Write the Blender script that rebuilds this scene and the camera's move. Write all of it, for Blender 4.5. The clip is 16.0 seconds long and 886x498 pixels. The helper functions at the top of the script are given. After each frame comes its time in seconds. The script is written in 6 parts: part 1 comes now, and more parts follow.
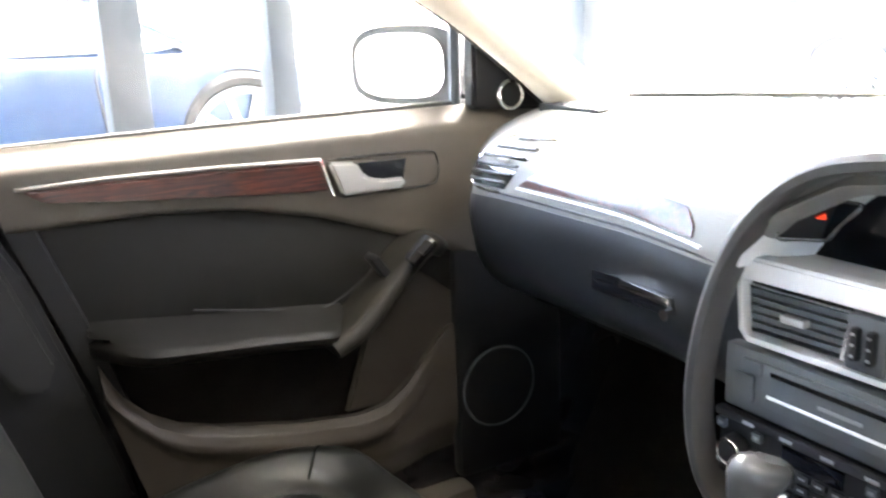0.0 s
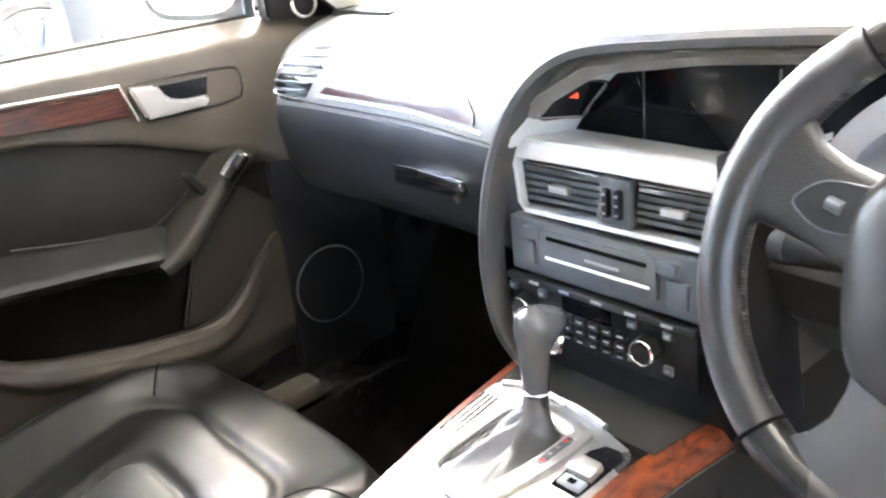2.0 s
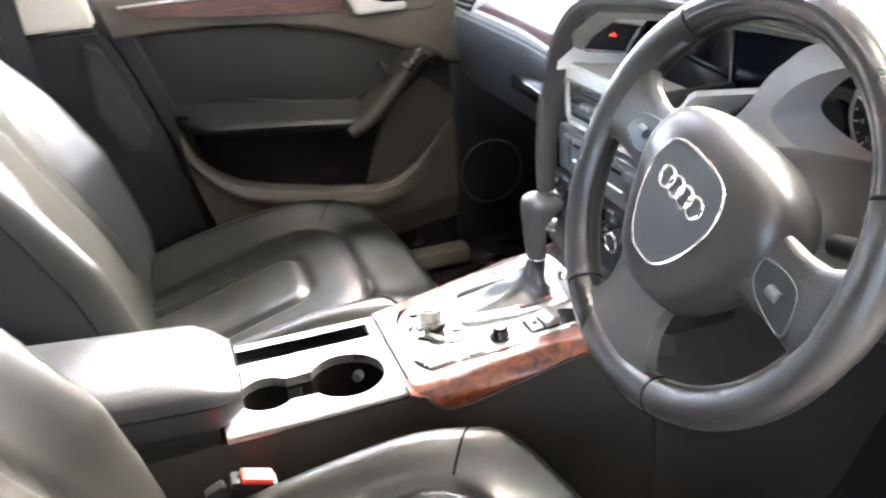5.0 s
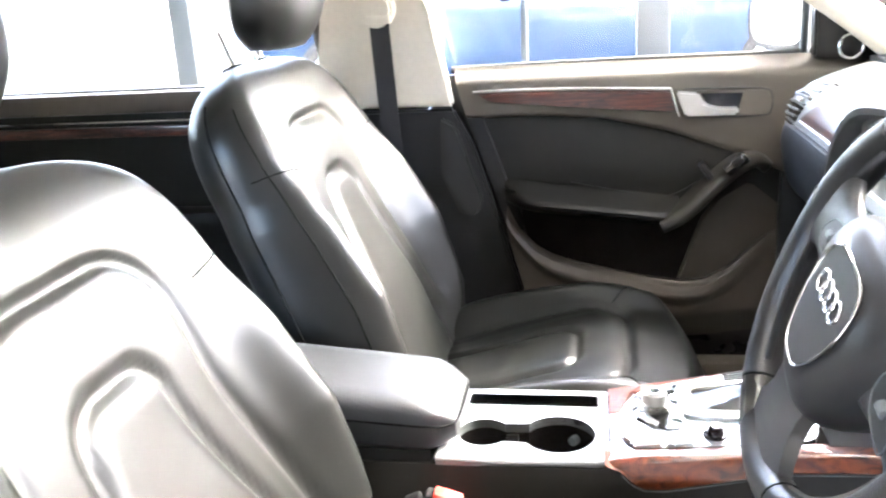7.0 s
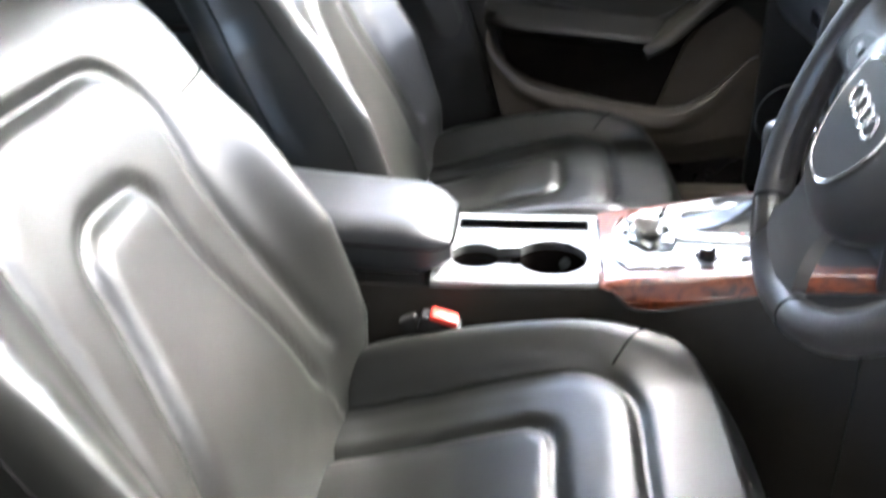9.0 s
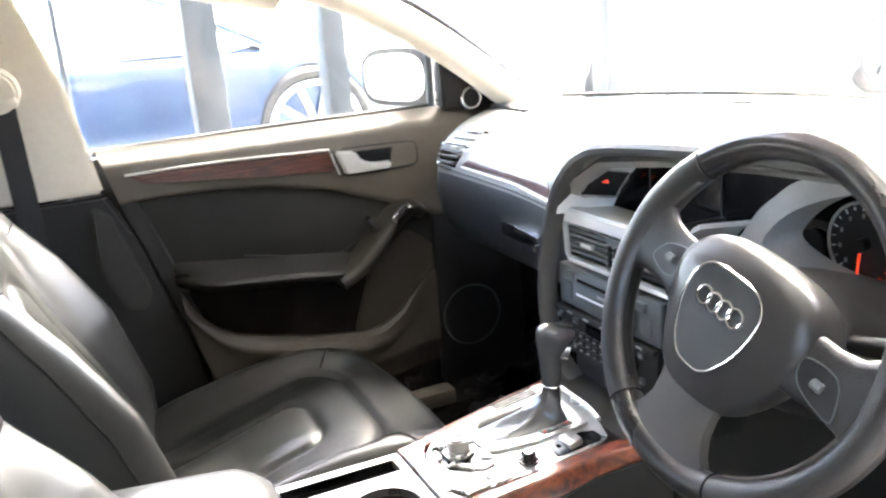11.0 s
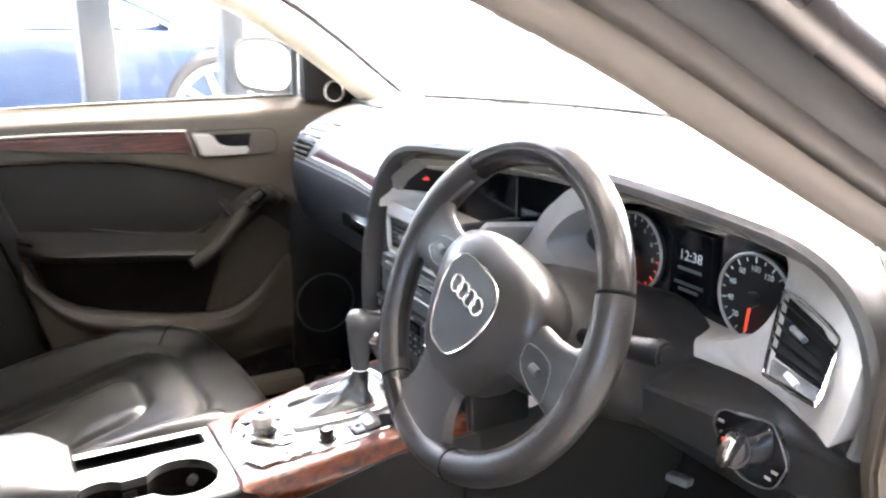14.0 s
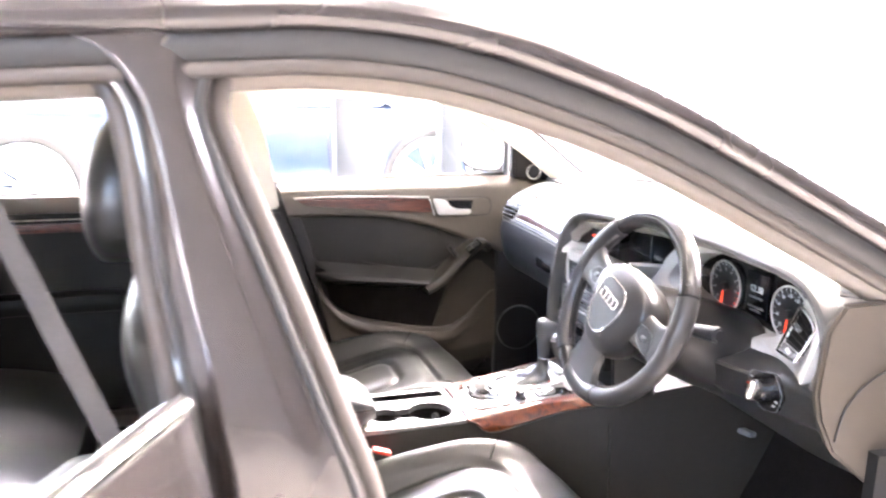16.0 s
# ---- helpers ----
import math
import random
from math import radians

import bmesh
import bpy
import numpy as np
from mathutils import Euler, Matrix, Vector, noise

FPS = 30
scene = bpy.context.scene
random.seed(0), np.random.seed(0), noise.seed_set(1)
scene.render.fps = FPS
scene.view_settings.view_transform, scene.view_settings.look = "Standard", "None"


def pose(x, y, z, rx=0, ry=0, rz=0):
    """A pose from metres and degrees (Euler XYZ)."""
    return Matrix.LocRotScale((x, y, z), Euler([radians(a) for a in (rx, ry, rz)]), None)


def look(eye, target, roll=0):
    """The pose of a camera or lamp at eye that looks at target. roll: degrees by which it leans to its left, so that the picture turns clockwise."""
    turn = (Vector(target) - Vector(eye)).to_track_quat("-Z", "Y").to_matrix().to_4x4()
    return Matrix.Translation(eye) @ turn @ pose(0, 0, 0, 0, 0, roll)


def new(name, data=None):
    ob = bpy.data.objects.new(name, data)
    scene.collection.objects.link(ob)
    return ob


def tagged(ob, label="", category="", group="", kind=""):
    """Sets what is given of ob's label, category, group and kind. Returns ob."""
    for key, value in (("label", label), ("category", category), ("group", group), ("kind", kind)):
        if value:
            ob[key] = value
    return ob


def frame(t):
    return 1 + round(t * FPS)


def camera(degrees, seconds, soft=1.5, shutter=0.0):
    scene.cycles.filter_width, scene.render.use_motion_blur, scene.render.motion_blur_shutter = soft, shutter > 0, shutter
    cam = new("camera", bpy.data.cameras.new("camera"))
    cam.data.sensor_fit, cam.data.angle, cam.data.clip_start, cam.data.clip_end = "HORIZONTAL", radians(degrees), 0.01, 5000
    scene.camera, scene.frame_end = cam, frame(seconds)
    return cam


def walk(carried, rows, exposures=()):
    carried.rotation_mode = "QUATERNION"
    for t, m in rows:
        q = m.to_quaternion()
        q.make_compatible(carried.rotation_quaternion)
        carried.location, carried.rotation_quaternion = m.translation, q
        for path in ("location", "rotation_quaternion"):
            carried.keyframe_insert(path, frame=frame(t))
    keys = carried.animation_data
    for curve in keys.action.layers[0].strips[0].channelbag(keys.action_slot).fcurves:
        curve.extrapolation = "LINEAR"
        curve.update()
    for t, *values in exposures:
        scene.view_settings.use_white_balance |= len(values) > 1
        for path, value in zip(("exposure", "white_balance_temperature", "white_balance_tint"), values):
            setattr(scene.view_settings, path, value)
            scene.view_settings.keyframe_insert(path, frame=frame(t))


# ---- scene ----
# Car interior: x points to the front of the car, y to the passenger side, z up.
cam = camera(54.0, 16.0, soft=2.2, shutter=0.5)
PATH = [
    (0, (-0.038, -0.395, 1.126), (0.858, 1.209, 0.644), -2.5),
    (0.5, (-0.044, -0.411, 1.123), (0.952, 1.117, 0.591), -3.2),
    (1, (-0.043, -0.429, 1.13), (1.014, 1.026, 0.518), -4.7),
    (1.5, (-0.042, -0.447, 1.133), (1.044, 0.957, 0.455), -6.0),
    (2, (-0.046, -0.478, 1.143), (1.072, 0.884, 0.433), -6.4),
    (2.5, (-0.03, -0.539, 1.17), (1.084, 0.816, 0.44), -6.6),
    (3, (-0.042, -0.636, 1.217), (1.07, 0.701, 0.452), -5.9),
    (3.2, (-0.042, -0.673, 1.228), (1.057, 0.669, 0.454), -5.5),
    (5.3, (0.134, -0.895, 1.181), (0.449, 0.798, 0.379), -5.2),
    (5.5, (0.184, -0.912, 1.179), (0.374, 0.818, 0.417), -5.8),
    (6, (0.214, -0.934, 1.166), (0.223, 0.849, 0.51), -3.3),
    (6.5, (0.247, -0.961, 1.167), (0.06, 0.832, 0.567), -3.3),
    (7, (0.249, -0.983, 1.168), (-0.082, 0.802, 0.61), -3.5),
    (7.5, (0.257, -0.996, 1.171), (-0.159, 0.748, 0.541), -3.6),
    (8, (0.261, -1.005, 1.139), (-0.17, 0.646, 0.303), -4.3),
    (8.5, (0.255, -1.018, 1.119), (-0.118, 0.551, 0.115), -4.0),
    (9, (0.19, -0.974, 1.147), (-0.026, 0.689, 0.253), -2.1),
    (9.5, (0.165, -0.969, 1.184), (0.128, 0.813, 0.526), -2.5),
    (9.7, (0.131, -0.973, 1.18), (0.218, 0.833, 0.595), -2.9),
    (11.8, (-0.159, -0.856, 1.222), (0.808, 0.704, 0.728), -5.6),
    (12, (-0.169, -0.851, 1.224), (0.854, 0.675, 0.739), -5.8),
    (12.5, (-0.166, -0.855, 1.224), (0.971, 0.592, 0.75), -5.2),
    (13, (-0.124, -0.871, 1.221), (1.061, 0.512, 0.681), -3.9),
    (13.5, (-0.06, -0.916, 1.199), (1.021, 0.528, 0.601), -1.2),
    (14, (0.027, -1.02, 1.198), (0.897, 0.587, 0.676), 0.3),
    (14.5, (-0.035, -1.157, 1.229), (0.757, 0.494, 0.722), 0.1),
    (15, (-0.077, -1.317, 1.25), (0.61, 0.391, 0.781), 0.1),
    (15.5, (-0.109, -1.46, 1.262), (0.469, 0.298, 0.83), 0.4),
    (16, (-0.234, -1.612, 1.302), (0.28, 0.176, 0.916), 0.5),
]
EXPOSURE = [(0, 6.1, 6700, 10), (1.0, 6.12, 6700, 10), (1.5, 6.38, 6700, 10), (2.0, 6.65, 6700, 10), (2.5, 6.84, 6700, 10), (3.0, 6.82, 6700, 10), (5.5, 6.32, 6650, 10), (7.0, 6.28, 6350, 10), (8.0, 5.95, 6150, 10), (9.0, 5.8, 6100, 9), (9.7, 5.8, 6250, 9), (12.0, 6.05, 6700, 10), (13.5, 5.8, 6700, 11), (14.5, 6.52, 6750, 16), (16.0, 6.8, 6750, 20)]
walk(cam, [(t, look(eye, target, roll)) for t, eye, target, roll in PATH], EXPOSURE)

# ---- world and light ----
world = bpy.data.worlds.new("sky")
scene.world = world
world.use_nodes = True
wn = world.node_tree.nodes
sky = wn.new("ShaderNodeTexSky")
sky.sky_type = "NISHITA"
sky.sun_disc = False
SUN_EL, SUN_AZ = 46.0, -36.0   # height, and turn from the car's front towards the driver's side
sky.sun_elevation = radians(SUN_EL)
sky.sun_rotation = radians(90 + SUN_AZ)
sky.air_density, sky.dust_density, sky.ozone_density = 0.8, 5.0, 1.0
world.node_tree.links.new(sky.outputs[0], wn["Background"].inputs[0])
wn["Background"].inputs[1].default_value = 0.15
sun = new("sun", bpy.data.lights.new("sun", "SUN"))
sun.data.energy = 0.8
sun.data.angle = radians(25)
sun.data.color = (1.0, 0.985, 0.96)
sun_from = Vector((math.cos(radians(SUN_EL)) * math.cos(radians(SUN_AZ)), -math.cos(radians(SUN_EL)) * math.sin(radians(SUN_AZ)), math.sin(radians(SUN_EL))))
sun.matrix_world = look(sun_from * 20, (0, 0, 0))


# ---- materials ----
def material(name, color, rough=0.5, metal=0.0, vary=0.15, scale=30.0, bump=0.0, bump_scale=None, coat=0.0, fine=None, spec=0.5, rvar=0.06):
    """A surface with two scales of colour change, rough patches and fine relief."""
    m = bpy.data.materials.new(name)
    m.use_nodes = True
    nt = m.node_tree
    b = nt.nodes["Principled BSDF"]
    geo = nt.nodes.new("ShaderNodeTexCoord")
    n1 = nt.nodes.new("ShaderNodeTexNoise")
    n1.inputs["Scale"].default_value = scale
    n1.inputs["Detail"].default_value = 6
    n2 = nt.nodes.new("ShaderNodeTexNoise")
    n2.inputs["Scale"].default_value = scale / 9
    n2.inputs["Detail"].default_value = 3
    for n in (n1, n2):
        nt.links.new(geo.outputs["Object"], n.inputs["Vector"])
    add = nt.nodes.new("ShaderNodeMath")
    add.operation = "ADD"
    nt.links.new(n1.outputs["Fac"], add.inputs[0])
    nt.links.new(n2.outputs["Fac"], add.inputs[1])
    ramp = nt.nodes.new("ShaderNodeMapRange")
    ramp.inputs["From Min"].default_value, ramp.inputs["From Max"].default_value = 0.6, 1.4
    ramp.inputs["To Min"].default_value, ramp.inputs["To Max"].default_value = 1 - vary, 1 + vary
    nt.links.new(add.outputs[0], ramp.inputs["Value"])
    mul = nt.nodes.new("ShaderNodeVectorMath")
    mul.operation = "SCALE"
    mul.inputs[0].default_value = color
    nt.links.new(ramp.outputs[0], mul.inputs["Scale"])
    nt.links.new(mul.outputs[0], b.inputs["Base Color"])
    rr = nt.nodes.new("ShaderNodeMapRange")
    rr.inputs["From Min"].default_value, rr.inputs["From Max"].default_value = 0.3, 0.7
    rr.inputs["To Min"].default_value, rr.inputs["To Max"].default_value = max(rough - rvar, 0.02), rough + rvar
    nt.links.new(n2.outputs["Fac"], rr.inputs["Value"])
    nt.links.new(rr.outputs[0], b.inputs["Roughness"])
    b.inputs["Metallic"].default_value = metal
    b.inputs["Specular IOR Level"].default_value = spec
    b.inputs["Coat Weight"].default_value = coat
    b.inputs["Coat Roughness"].default_value = 0.08
    if bump:
        grain = nt.nodes.new("ShaderNodeTexVoronoi" if fine == "leather" else "ShaderNodeTexNoise")
        grain.inputs["Scale"].default_value = bump_scale or scale * 12
        nt.links.new(geo.outputs["Object"], grain.inputs["Vector"])
        bp = nt.nodes.new("ShaderNodeBump")
        bp.inputs["Strength"].default_value = bump
        bp.inputs["Distance"].default_value = 0.001
        nt.links.new(grain.outputs[0], bp.inputs["Height"])
        nt.links.new(bp.outputs[0], b.inputs["Normal"])
    return m


def wood_material(name, dark, light, stretch, coat=1.0):
    m = bpy.data.materials.new(name)
    m.use_nodes = True
    nt = m.node_tree
    b = nt.nodes["Principled BSDF"]
    tc = nt.nodes.new("ShaderNodeTexCoord")
    mp = nt.nodes.new("ShaderNodeMapping")
    mp.inputs["Scale"].default_value = stretch
    nt.links.new(tc.outputs["Object"], mp.inputs["Vector"])
    n = nt.nodes.new("ShaderNodeTexNoise")
    n.inputs["Scale"].default_value, n.inputs["Detail"].default_value, n.inputs["Distortion"].default_value = 14, 8, 2.2
    nt.links.new(mp.outputs[0], n.inputs["Vector"])
    r = nt.nodes.new("ShaderNodeValToRGB")
    r.color_ramp.elements[0].position, r.color_ramp.elements[1].position = 0.34, 0.68
    r.color_ramp.elements[0].color, r.color_ramp.elements[1].color = (*dark, 1), (*light, 1)
    nt.links.new(n.outputs["Fac"], r.inputs[0])
    nt.links.new(r.outputs[0], b.inputs["Base Color"])
    b.inputs["Roughness"].default_value = 0.3
    b.inputs["Coat Weight"].default_value, b.inputs["Coat Roughness"].default_value = coat, 0.03
    return m


def glass_material(name, tint=(0.93, 0.97, 0.96), edge=0.5):
    m = bpy.data.materials.new(name)
    m.use_nodes = True
    nt = m.node_tree
    nt.nodes.remove(nt.nodes["Principled BSDF"])
    out = nt.nodes["Material Output"]
    tr, gl, mx, lw, pw = (nt.nodes.new(k) for k in ("ShaderNodeBsdfTransparent", "ShaderNodeBsdfGlossy", "ShaderNodeMixShader", "ShaderNodeLayerWeight", "ShaderNodeMath"))
    tr.inputs[0].default_value = (*tint, 1)
    gl.inputs["Roughness"].default_value = 0.02
    lw.inputs["Blend"].default_value = 0.5
    pw.operation = "POWER"
    pw.inputs[1].default_value = 6.0
    mul = nt.nodes.new("ShaderNodeMapRange")
    mul.inputs["To Min"].default_value, mul.inputs["To Max"].default_value = 0.025, edge
    for a, c in ((lw.outputs["Facing"], pw.inputs[0]), (pw.outputs[0], mul.inputs["Value"]), (mul.outputs[0], mx.inputs[0]), (tr.outputs[0], mx.inputs[1]), (gl.outputs[0], mx.inputs[2]), (mx.outputs[0], out.inputs[0])):
        nt.links.new(a, c)
    return m


def glow_material(name, color, strength):
    m = bpy.data.materials.new(name)
    m.use_nodes = True
    b = m.node_tree.nodes["Principled BSDF"]
    b.inputs["Base Color"].default_value = (*color, 1)
    b.inputs["Emission Color"].default_value = (*color, 1)
    b.inputs["Emission Strength"].default_value = strength
    return m


LEATHER = material("black_leather", (0.0085, 0.0089, 0.0078), 0.37, vary=0.15, scale=25, bump=0.04, bump_scale=420, fine="leather", spec=0.48, rvar=0.02)
LEATHER_SIDE = material("black_vinyl", (0.0115, 0.011, 0.0095), 0.46, spec=0.22, vary=0.15, scale=25, bump=0.08, bump_scale=420, fine="leather")
STITCH = material("dark_thread", (0.008, 0.008, 0.008), 0.9, scale=200, spec=0.05)
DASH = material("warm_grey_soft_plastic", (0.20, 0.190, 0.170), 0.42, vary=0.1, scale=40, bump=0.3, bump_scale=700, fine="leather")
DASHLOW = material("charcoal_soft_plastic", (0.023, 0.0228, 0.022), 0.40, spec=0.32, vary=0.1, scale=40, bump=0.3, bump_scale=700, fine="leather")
HOODGREY = material("grey_hood_plastic", (0.052, 0.051, 0.048), 0.4, vary=0.08, scale=60, bump=0.15, bump_scale=700, fine="leather")
# the taupe plastic darkened where less light falls: lower door, dashboard end
TAUPESHADE = material("shaded_taupe_plastic", (0.043, 0.036, 0.028), 0.5, vary=0.1, scale=40, bump=0.2, bump_scale=700, fine="leather", spec=0.3)
GRABDARK = material("dark_olive_soft_plastic", (0.022, 0.020, 0.016), 0.45, vary=0.1, scale=40, bump=0.2, bump_scale=700, fine="leather", spec=0.35)
# beige pillar trim as it looks in shade, the darkening put into the colour
SHADETRIM = material("shaded_pillar_trim", (0.135, 0.118, 0.10), 0.7, vary=0.06, scale=60, bump=0.2, bump_scale=900)
DOORSOFT = material("taupe_soft_plastic", (0.086, 0.074, 0.058), 0.5, vary=0.1, scale=40, bump=0.3, bump_scale=700, fine="leather")
PLASTIC = material("black_plastic", (0.012, 0.012, 0.0123), 0.42, spec=0.3, vary=0.12, scale=60, bump=0.1)
PLASTIC_GREY = material("dark_grey_plastic", (0.074, 0.081, 0.083), 0.4, vary=0.1, scale=60, bump=0.1)
PIANO = material("gloss_black", (0.008, 0.008, 0.009), 0.12, vary=0.2, scale=20, coat=0.6)
TRAYSILVER = material("satin_grey_silver", (0.30, 0.31, 0.315), 0.35, metal=0.3, vary=0.05, scale=80)
SILVER = material("satin_silver", (0.50, 0.49, 0.465), 0.36, metal=0.7, vary=0.06, scale=80)
SILVERP = material("satin_silver_paint", (0.43, 0.425, 0.41), 0.38, metal=0.15, vary=0.06, scale=80)
# lit copy of the silver paint: brightness of the centre parts put into colour
LITSILVER = material("lit_silver_paint", (0.66, 0.655, 0.635), 0.34, metal=0.1, vary=0.05, scale=80)
CHROME = material("chrome", (0.8, 0.8, 0.8), 0.12, metal=1.0, vary=0.04, scale=50)
ALU = material("brushed_aluminium", (0.50, 0.50, 0.485), 0.3, metal=0.9, vary=0.08, scale=120)
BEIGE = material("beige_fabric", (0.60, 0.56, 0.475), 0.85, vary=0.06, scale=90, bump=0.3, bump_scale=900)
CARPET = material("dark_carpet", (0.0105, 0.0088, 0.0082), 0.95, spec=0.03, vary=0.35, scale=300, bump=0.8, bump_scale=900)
WOODDOOR = wood_material("mahogany_veneer", (0.010, 0.0025, 0.002), (0.09, 0.022, 0.012), (1.0, 10, 10), 0.6)
WOODCON = wood_material("burl_veneer", (0.040, 0.0075, 0.0025), (0.20, 0.043, 0.011), (2.2, 3, 3))
GLASS = glass_material("car_glass", (0.95, 0.95, 0.935), 0.05)
CLEAR = glass_material("clear_glass", (0.98, 0.98, 0.97))
SCREEN = material("dark_screen", (0.004, 0.0045, 0.006), 0.08, vary=0.1, scale=10, spec=0.15)
PAINT = material("taupe_metallic_paint", (0.034, 0.029, 0.028), 0.27, metal=0.5, vary=0.02, scale=60, coat=1.0, rvar=0.01)
RUBBER = material("taupe_rubber_seal", (0.042, 0.035, 0.030), 0.55, vary=0.12, scale=60)
BLACKRUB = material("black_rubber", (0.015, 0.015, 0.015), 0.6, vary=0.2, scale=60)
VENTBLACK = material("matt_black_plastic", (0.006, 0.006, 0.006), 0.65, vary=0.2, scale=60, spec=0.12)
RED = material("red_plastic", (0.6, 0.03, 0.015), 0.4, vary=0.1, scale=60)
WHITEINK = material("white_print", (0.75, 0.75, 0.75), 0.5, vary=0.03)
GREYINK = material("grey_print", (0.24, 0.24, 0.24), 0.5, vary=0.03)
MIRROR = material("mirror_silvering", (0.9, 0.9, 0.9), 0.03, metal=1.0, vary=0.01)
WEB = material("black_webbing", (0.016, 0.016, 0.017), 0.7, vary=0.2, scale=300, bump=0.5, bump_scale=1500)
GREYWEB = material("grey_webbing", (0.065, 0.058, 0.052), 0.7, vary=0.2, scale=300, bump=0.5, bump_scale=1500)
BLUEPAINT = material("blue_car_paint", (0.022, 0.045, 0.095), 0.25, metal=0.3, vary=0.06, scale=30, coat=1.0, rvar=0.01)
WHITEPAINT = material("white_car_paint", (0.75, 0.76, 0.76), 0.25, vary=0.03, scale=30, coat=1.0)
GREYPAINT = material("grey_car_paint", (0.05, 0.052, 0.056), 0.25, metal=0.4, vary=0.04, scale=30, coat=1.0)
CONCRETE = material("pale_concrete", (0.5, 0.49, 0.47), 0.85, vary=0.18, scale=3, bump=0.4, bump_scale=60)
STEEL = material("blue_grey_steel", (0.045, 0.055, 0.062), 0.5, vary=0.12, scale=10, bump=0.1)
WALLWHITE = material("white_render_wall", (0.8, 0.8, 0.78), 0.9, vary=0.06, scale=4, bump=0.2, bump_scale=80)
WALLGREY = material("grey_wall_paint", (0.12, 0.115, 0.11), 0.9, vary=0.06, scale=4, bump=0.2, bump_scale=80)
CEILGREY = material("grey_ceiling_paint", (0.3, 0.295, 0.29), 0.9, vary=0.06, scale=4, bump=0.2, bump_scale=80)
TILE = material("grey_floor_tile", (0.26, 0.255, 0.25), 0.3, vary=0.1, scale=3, bump=0.05)
TUBE = glow_material("lamp_diffuser", (1.0, 0.95, 0.88), 1.3)
TYRE = material("tyre_rubber", (0.02, 0.02, 0.02), 0.8, vary=0.2, scale=60)
GLOWRED = glow_material("red_gauge_light", (0.75, 0.06, 0.02), 0.017)
GLOWWHITE = glow_material("white_gauge_light", (0.4, 0.43, 0.45), 0.004)
CONSIDE = material("dark_brown_console_plastic", (0.017, 0.015, 0.0125), 0.45, spec=0.3, vary=0.12, scale=60, bump=0.1)
BOOTLEATHER = material("shiny_boot_leather", (0.065, 0.066, 0.068), 0.24, vary=0.15, scale=40, bump=0.06, bump_scale=300, fine="leather", spec=0.8)
KNOB = material("smooth_grey_knob", (0.060, 0.062, 0.062), 0.24, vary=0.06, scale=60, rvar=0.02)


# ---- builders ----
def smooth(bm, angle=40):
    for f in bm.faces:
        f.smooth = True
    lim = radians(angle)
    for e in bm.edges:
        if len(e.link_faces) == 2 and e.calc_face_angle(0) > lim:
            e.smooth = False


def part(name, bm, mat, parent=None, label="", angle=40):
    """Links a bmesh as one mesh object, under a thing or a part."""
    bmesh.ops.recalc_face_normals(bm, faces=bm.faces)
    smooth(bm, angle)
    me = bpy.data.meshes.new(name)
    bm.to_mesh(me)
    bm.free()
    me.materials.append(mat)
    ob = new(name, me)
    if parent is not None:
        ob.parent = parent
    if label:
        ob["label"] = label
    return ob


def thing(name, label, category, group="", kind="", m=None):
    ob = new(name)
    if m is not None:
        ob.matrix_world = m
    return tagged(ob, label, category, group, kind)


def box(c, s, bevel=0.0, m=None, seg=2):
    bm = bmesh.new()
    bmesh.ops.create_cube(bm, size=1)
    bmesh.ops.scale(bm, vec=s, verts=bm.verts)
    if bevel:
        bmesh.ops.bevel(bm, geom=bm.edges[:], offset=min(bevel, min(s) * 0.49), segments=seg, profile=0.6, affect="EDGES")
    if m is not None:
        bmesh.ops.transform(bm, matrix=m, verts=bm.verts)
    bmesh.ops.translate(bm, vec=c, verts=bm.verts)
    return bm


def cyl(a, b, r, r2=None, seg=24, bevel=0.0):
    a, b = Vector(a), Vector(b)
    bm = bmesh.new()
    bmesh.ops.create_cone(bm, cap_ends=True, segments=seg, radius1=r, radius2=r if r2 is None else r2, depth=(b - a).length)
    if bevel:
        caps = [e for e in bm.edges if any(len(f.verts) > 4 for f in e.link_faces)]
        bmesh.ops.bevel(bm, geom=caps, offset=bevel, segments=2, affect="EDGES")
    q = (b - a).to_track_quat("Z", "Y").to_matrix().to_4x4()
    bmesh.ops.transform(bm, matrix=Matrix.Translation((a + b) / 2) @ q, verts=bm.verts)
    return bm


def spline(pts, n, closed=False):
    """Points along a smooth curve through pts."""
    P = [Vector(p) for p in pts]
    k = len(P)
    out = []
    spans = k if closed else k - 1
    for i in range(n if closed else n + 1):
        t = i / n * spans
        j = min(int(t), spans - 1)
        f = t - j
        g = (lambda q: P[q % k]) if closed else (lambda q: P[max(0, min(k - 1, q))])
        p0, p1, p2, p3 = g(j - 1), g(j), g(j + 1), g(j + 2)
        out.append(0.5 * ((2 * p1) + (p2 - p0) * f + (2 * p0 - 5 * p1 + 4 * p2 - p3) * f * f + (3 * p1 - p0 - 3 * p2 + p3) * f ** 3))
    return out


def skin(rings, closed=True, caps=True, wrap=False):
    """A surface through rings of points."""
    bm = bmesh.new()
    rows = [[bm.verts.new(p) for p in ring] for ring in rings]
    k = len(rows[0])
    pairs = list(zip(rows, rows[1:])) + ([(rows[-1], rows[0])] if wrap else [])
    for a, b in pairs:
        for i in range(k if closed else k - 1):
            j = (i + 1) % k
            bm.faces.new((a[i], a[j], b[j], b[i]))
    if caps and closed and not wrap:
        bm.faces.new(rows[0][::-1])
        bm.faces.new(rows[-1])
    return bm


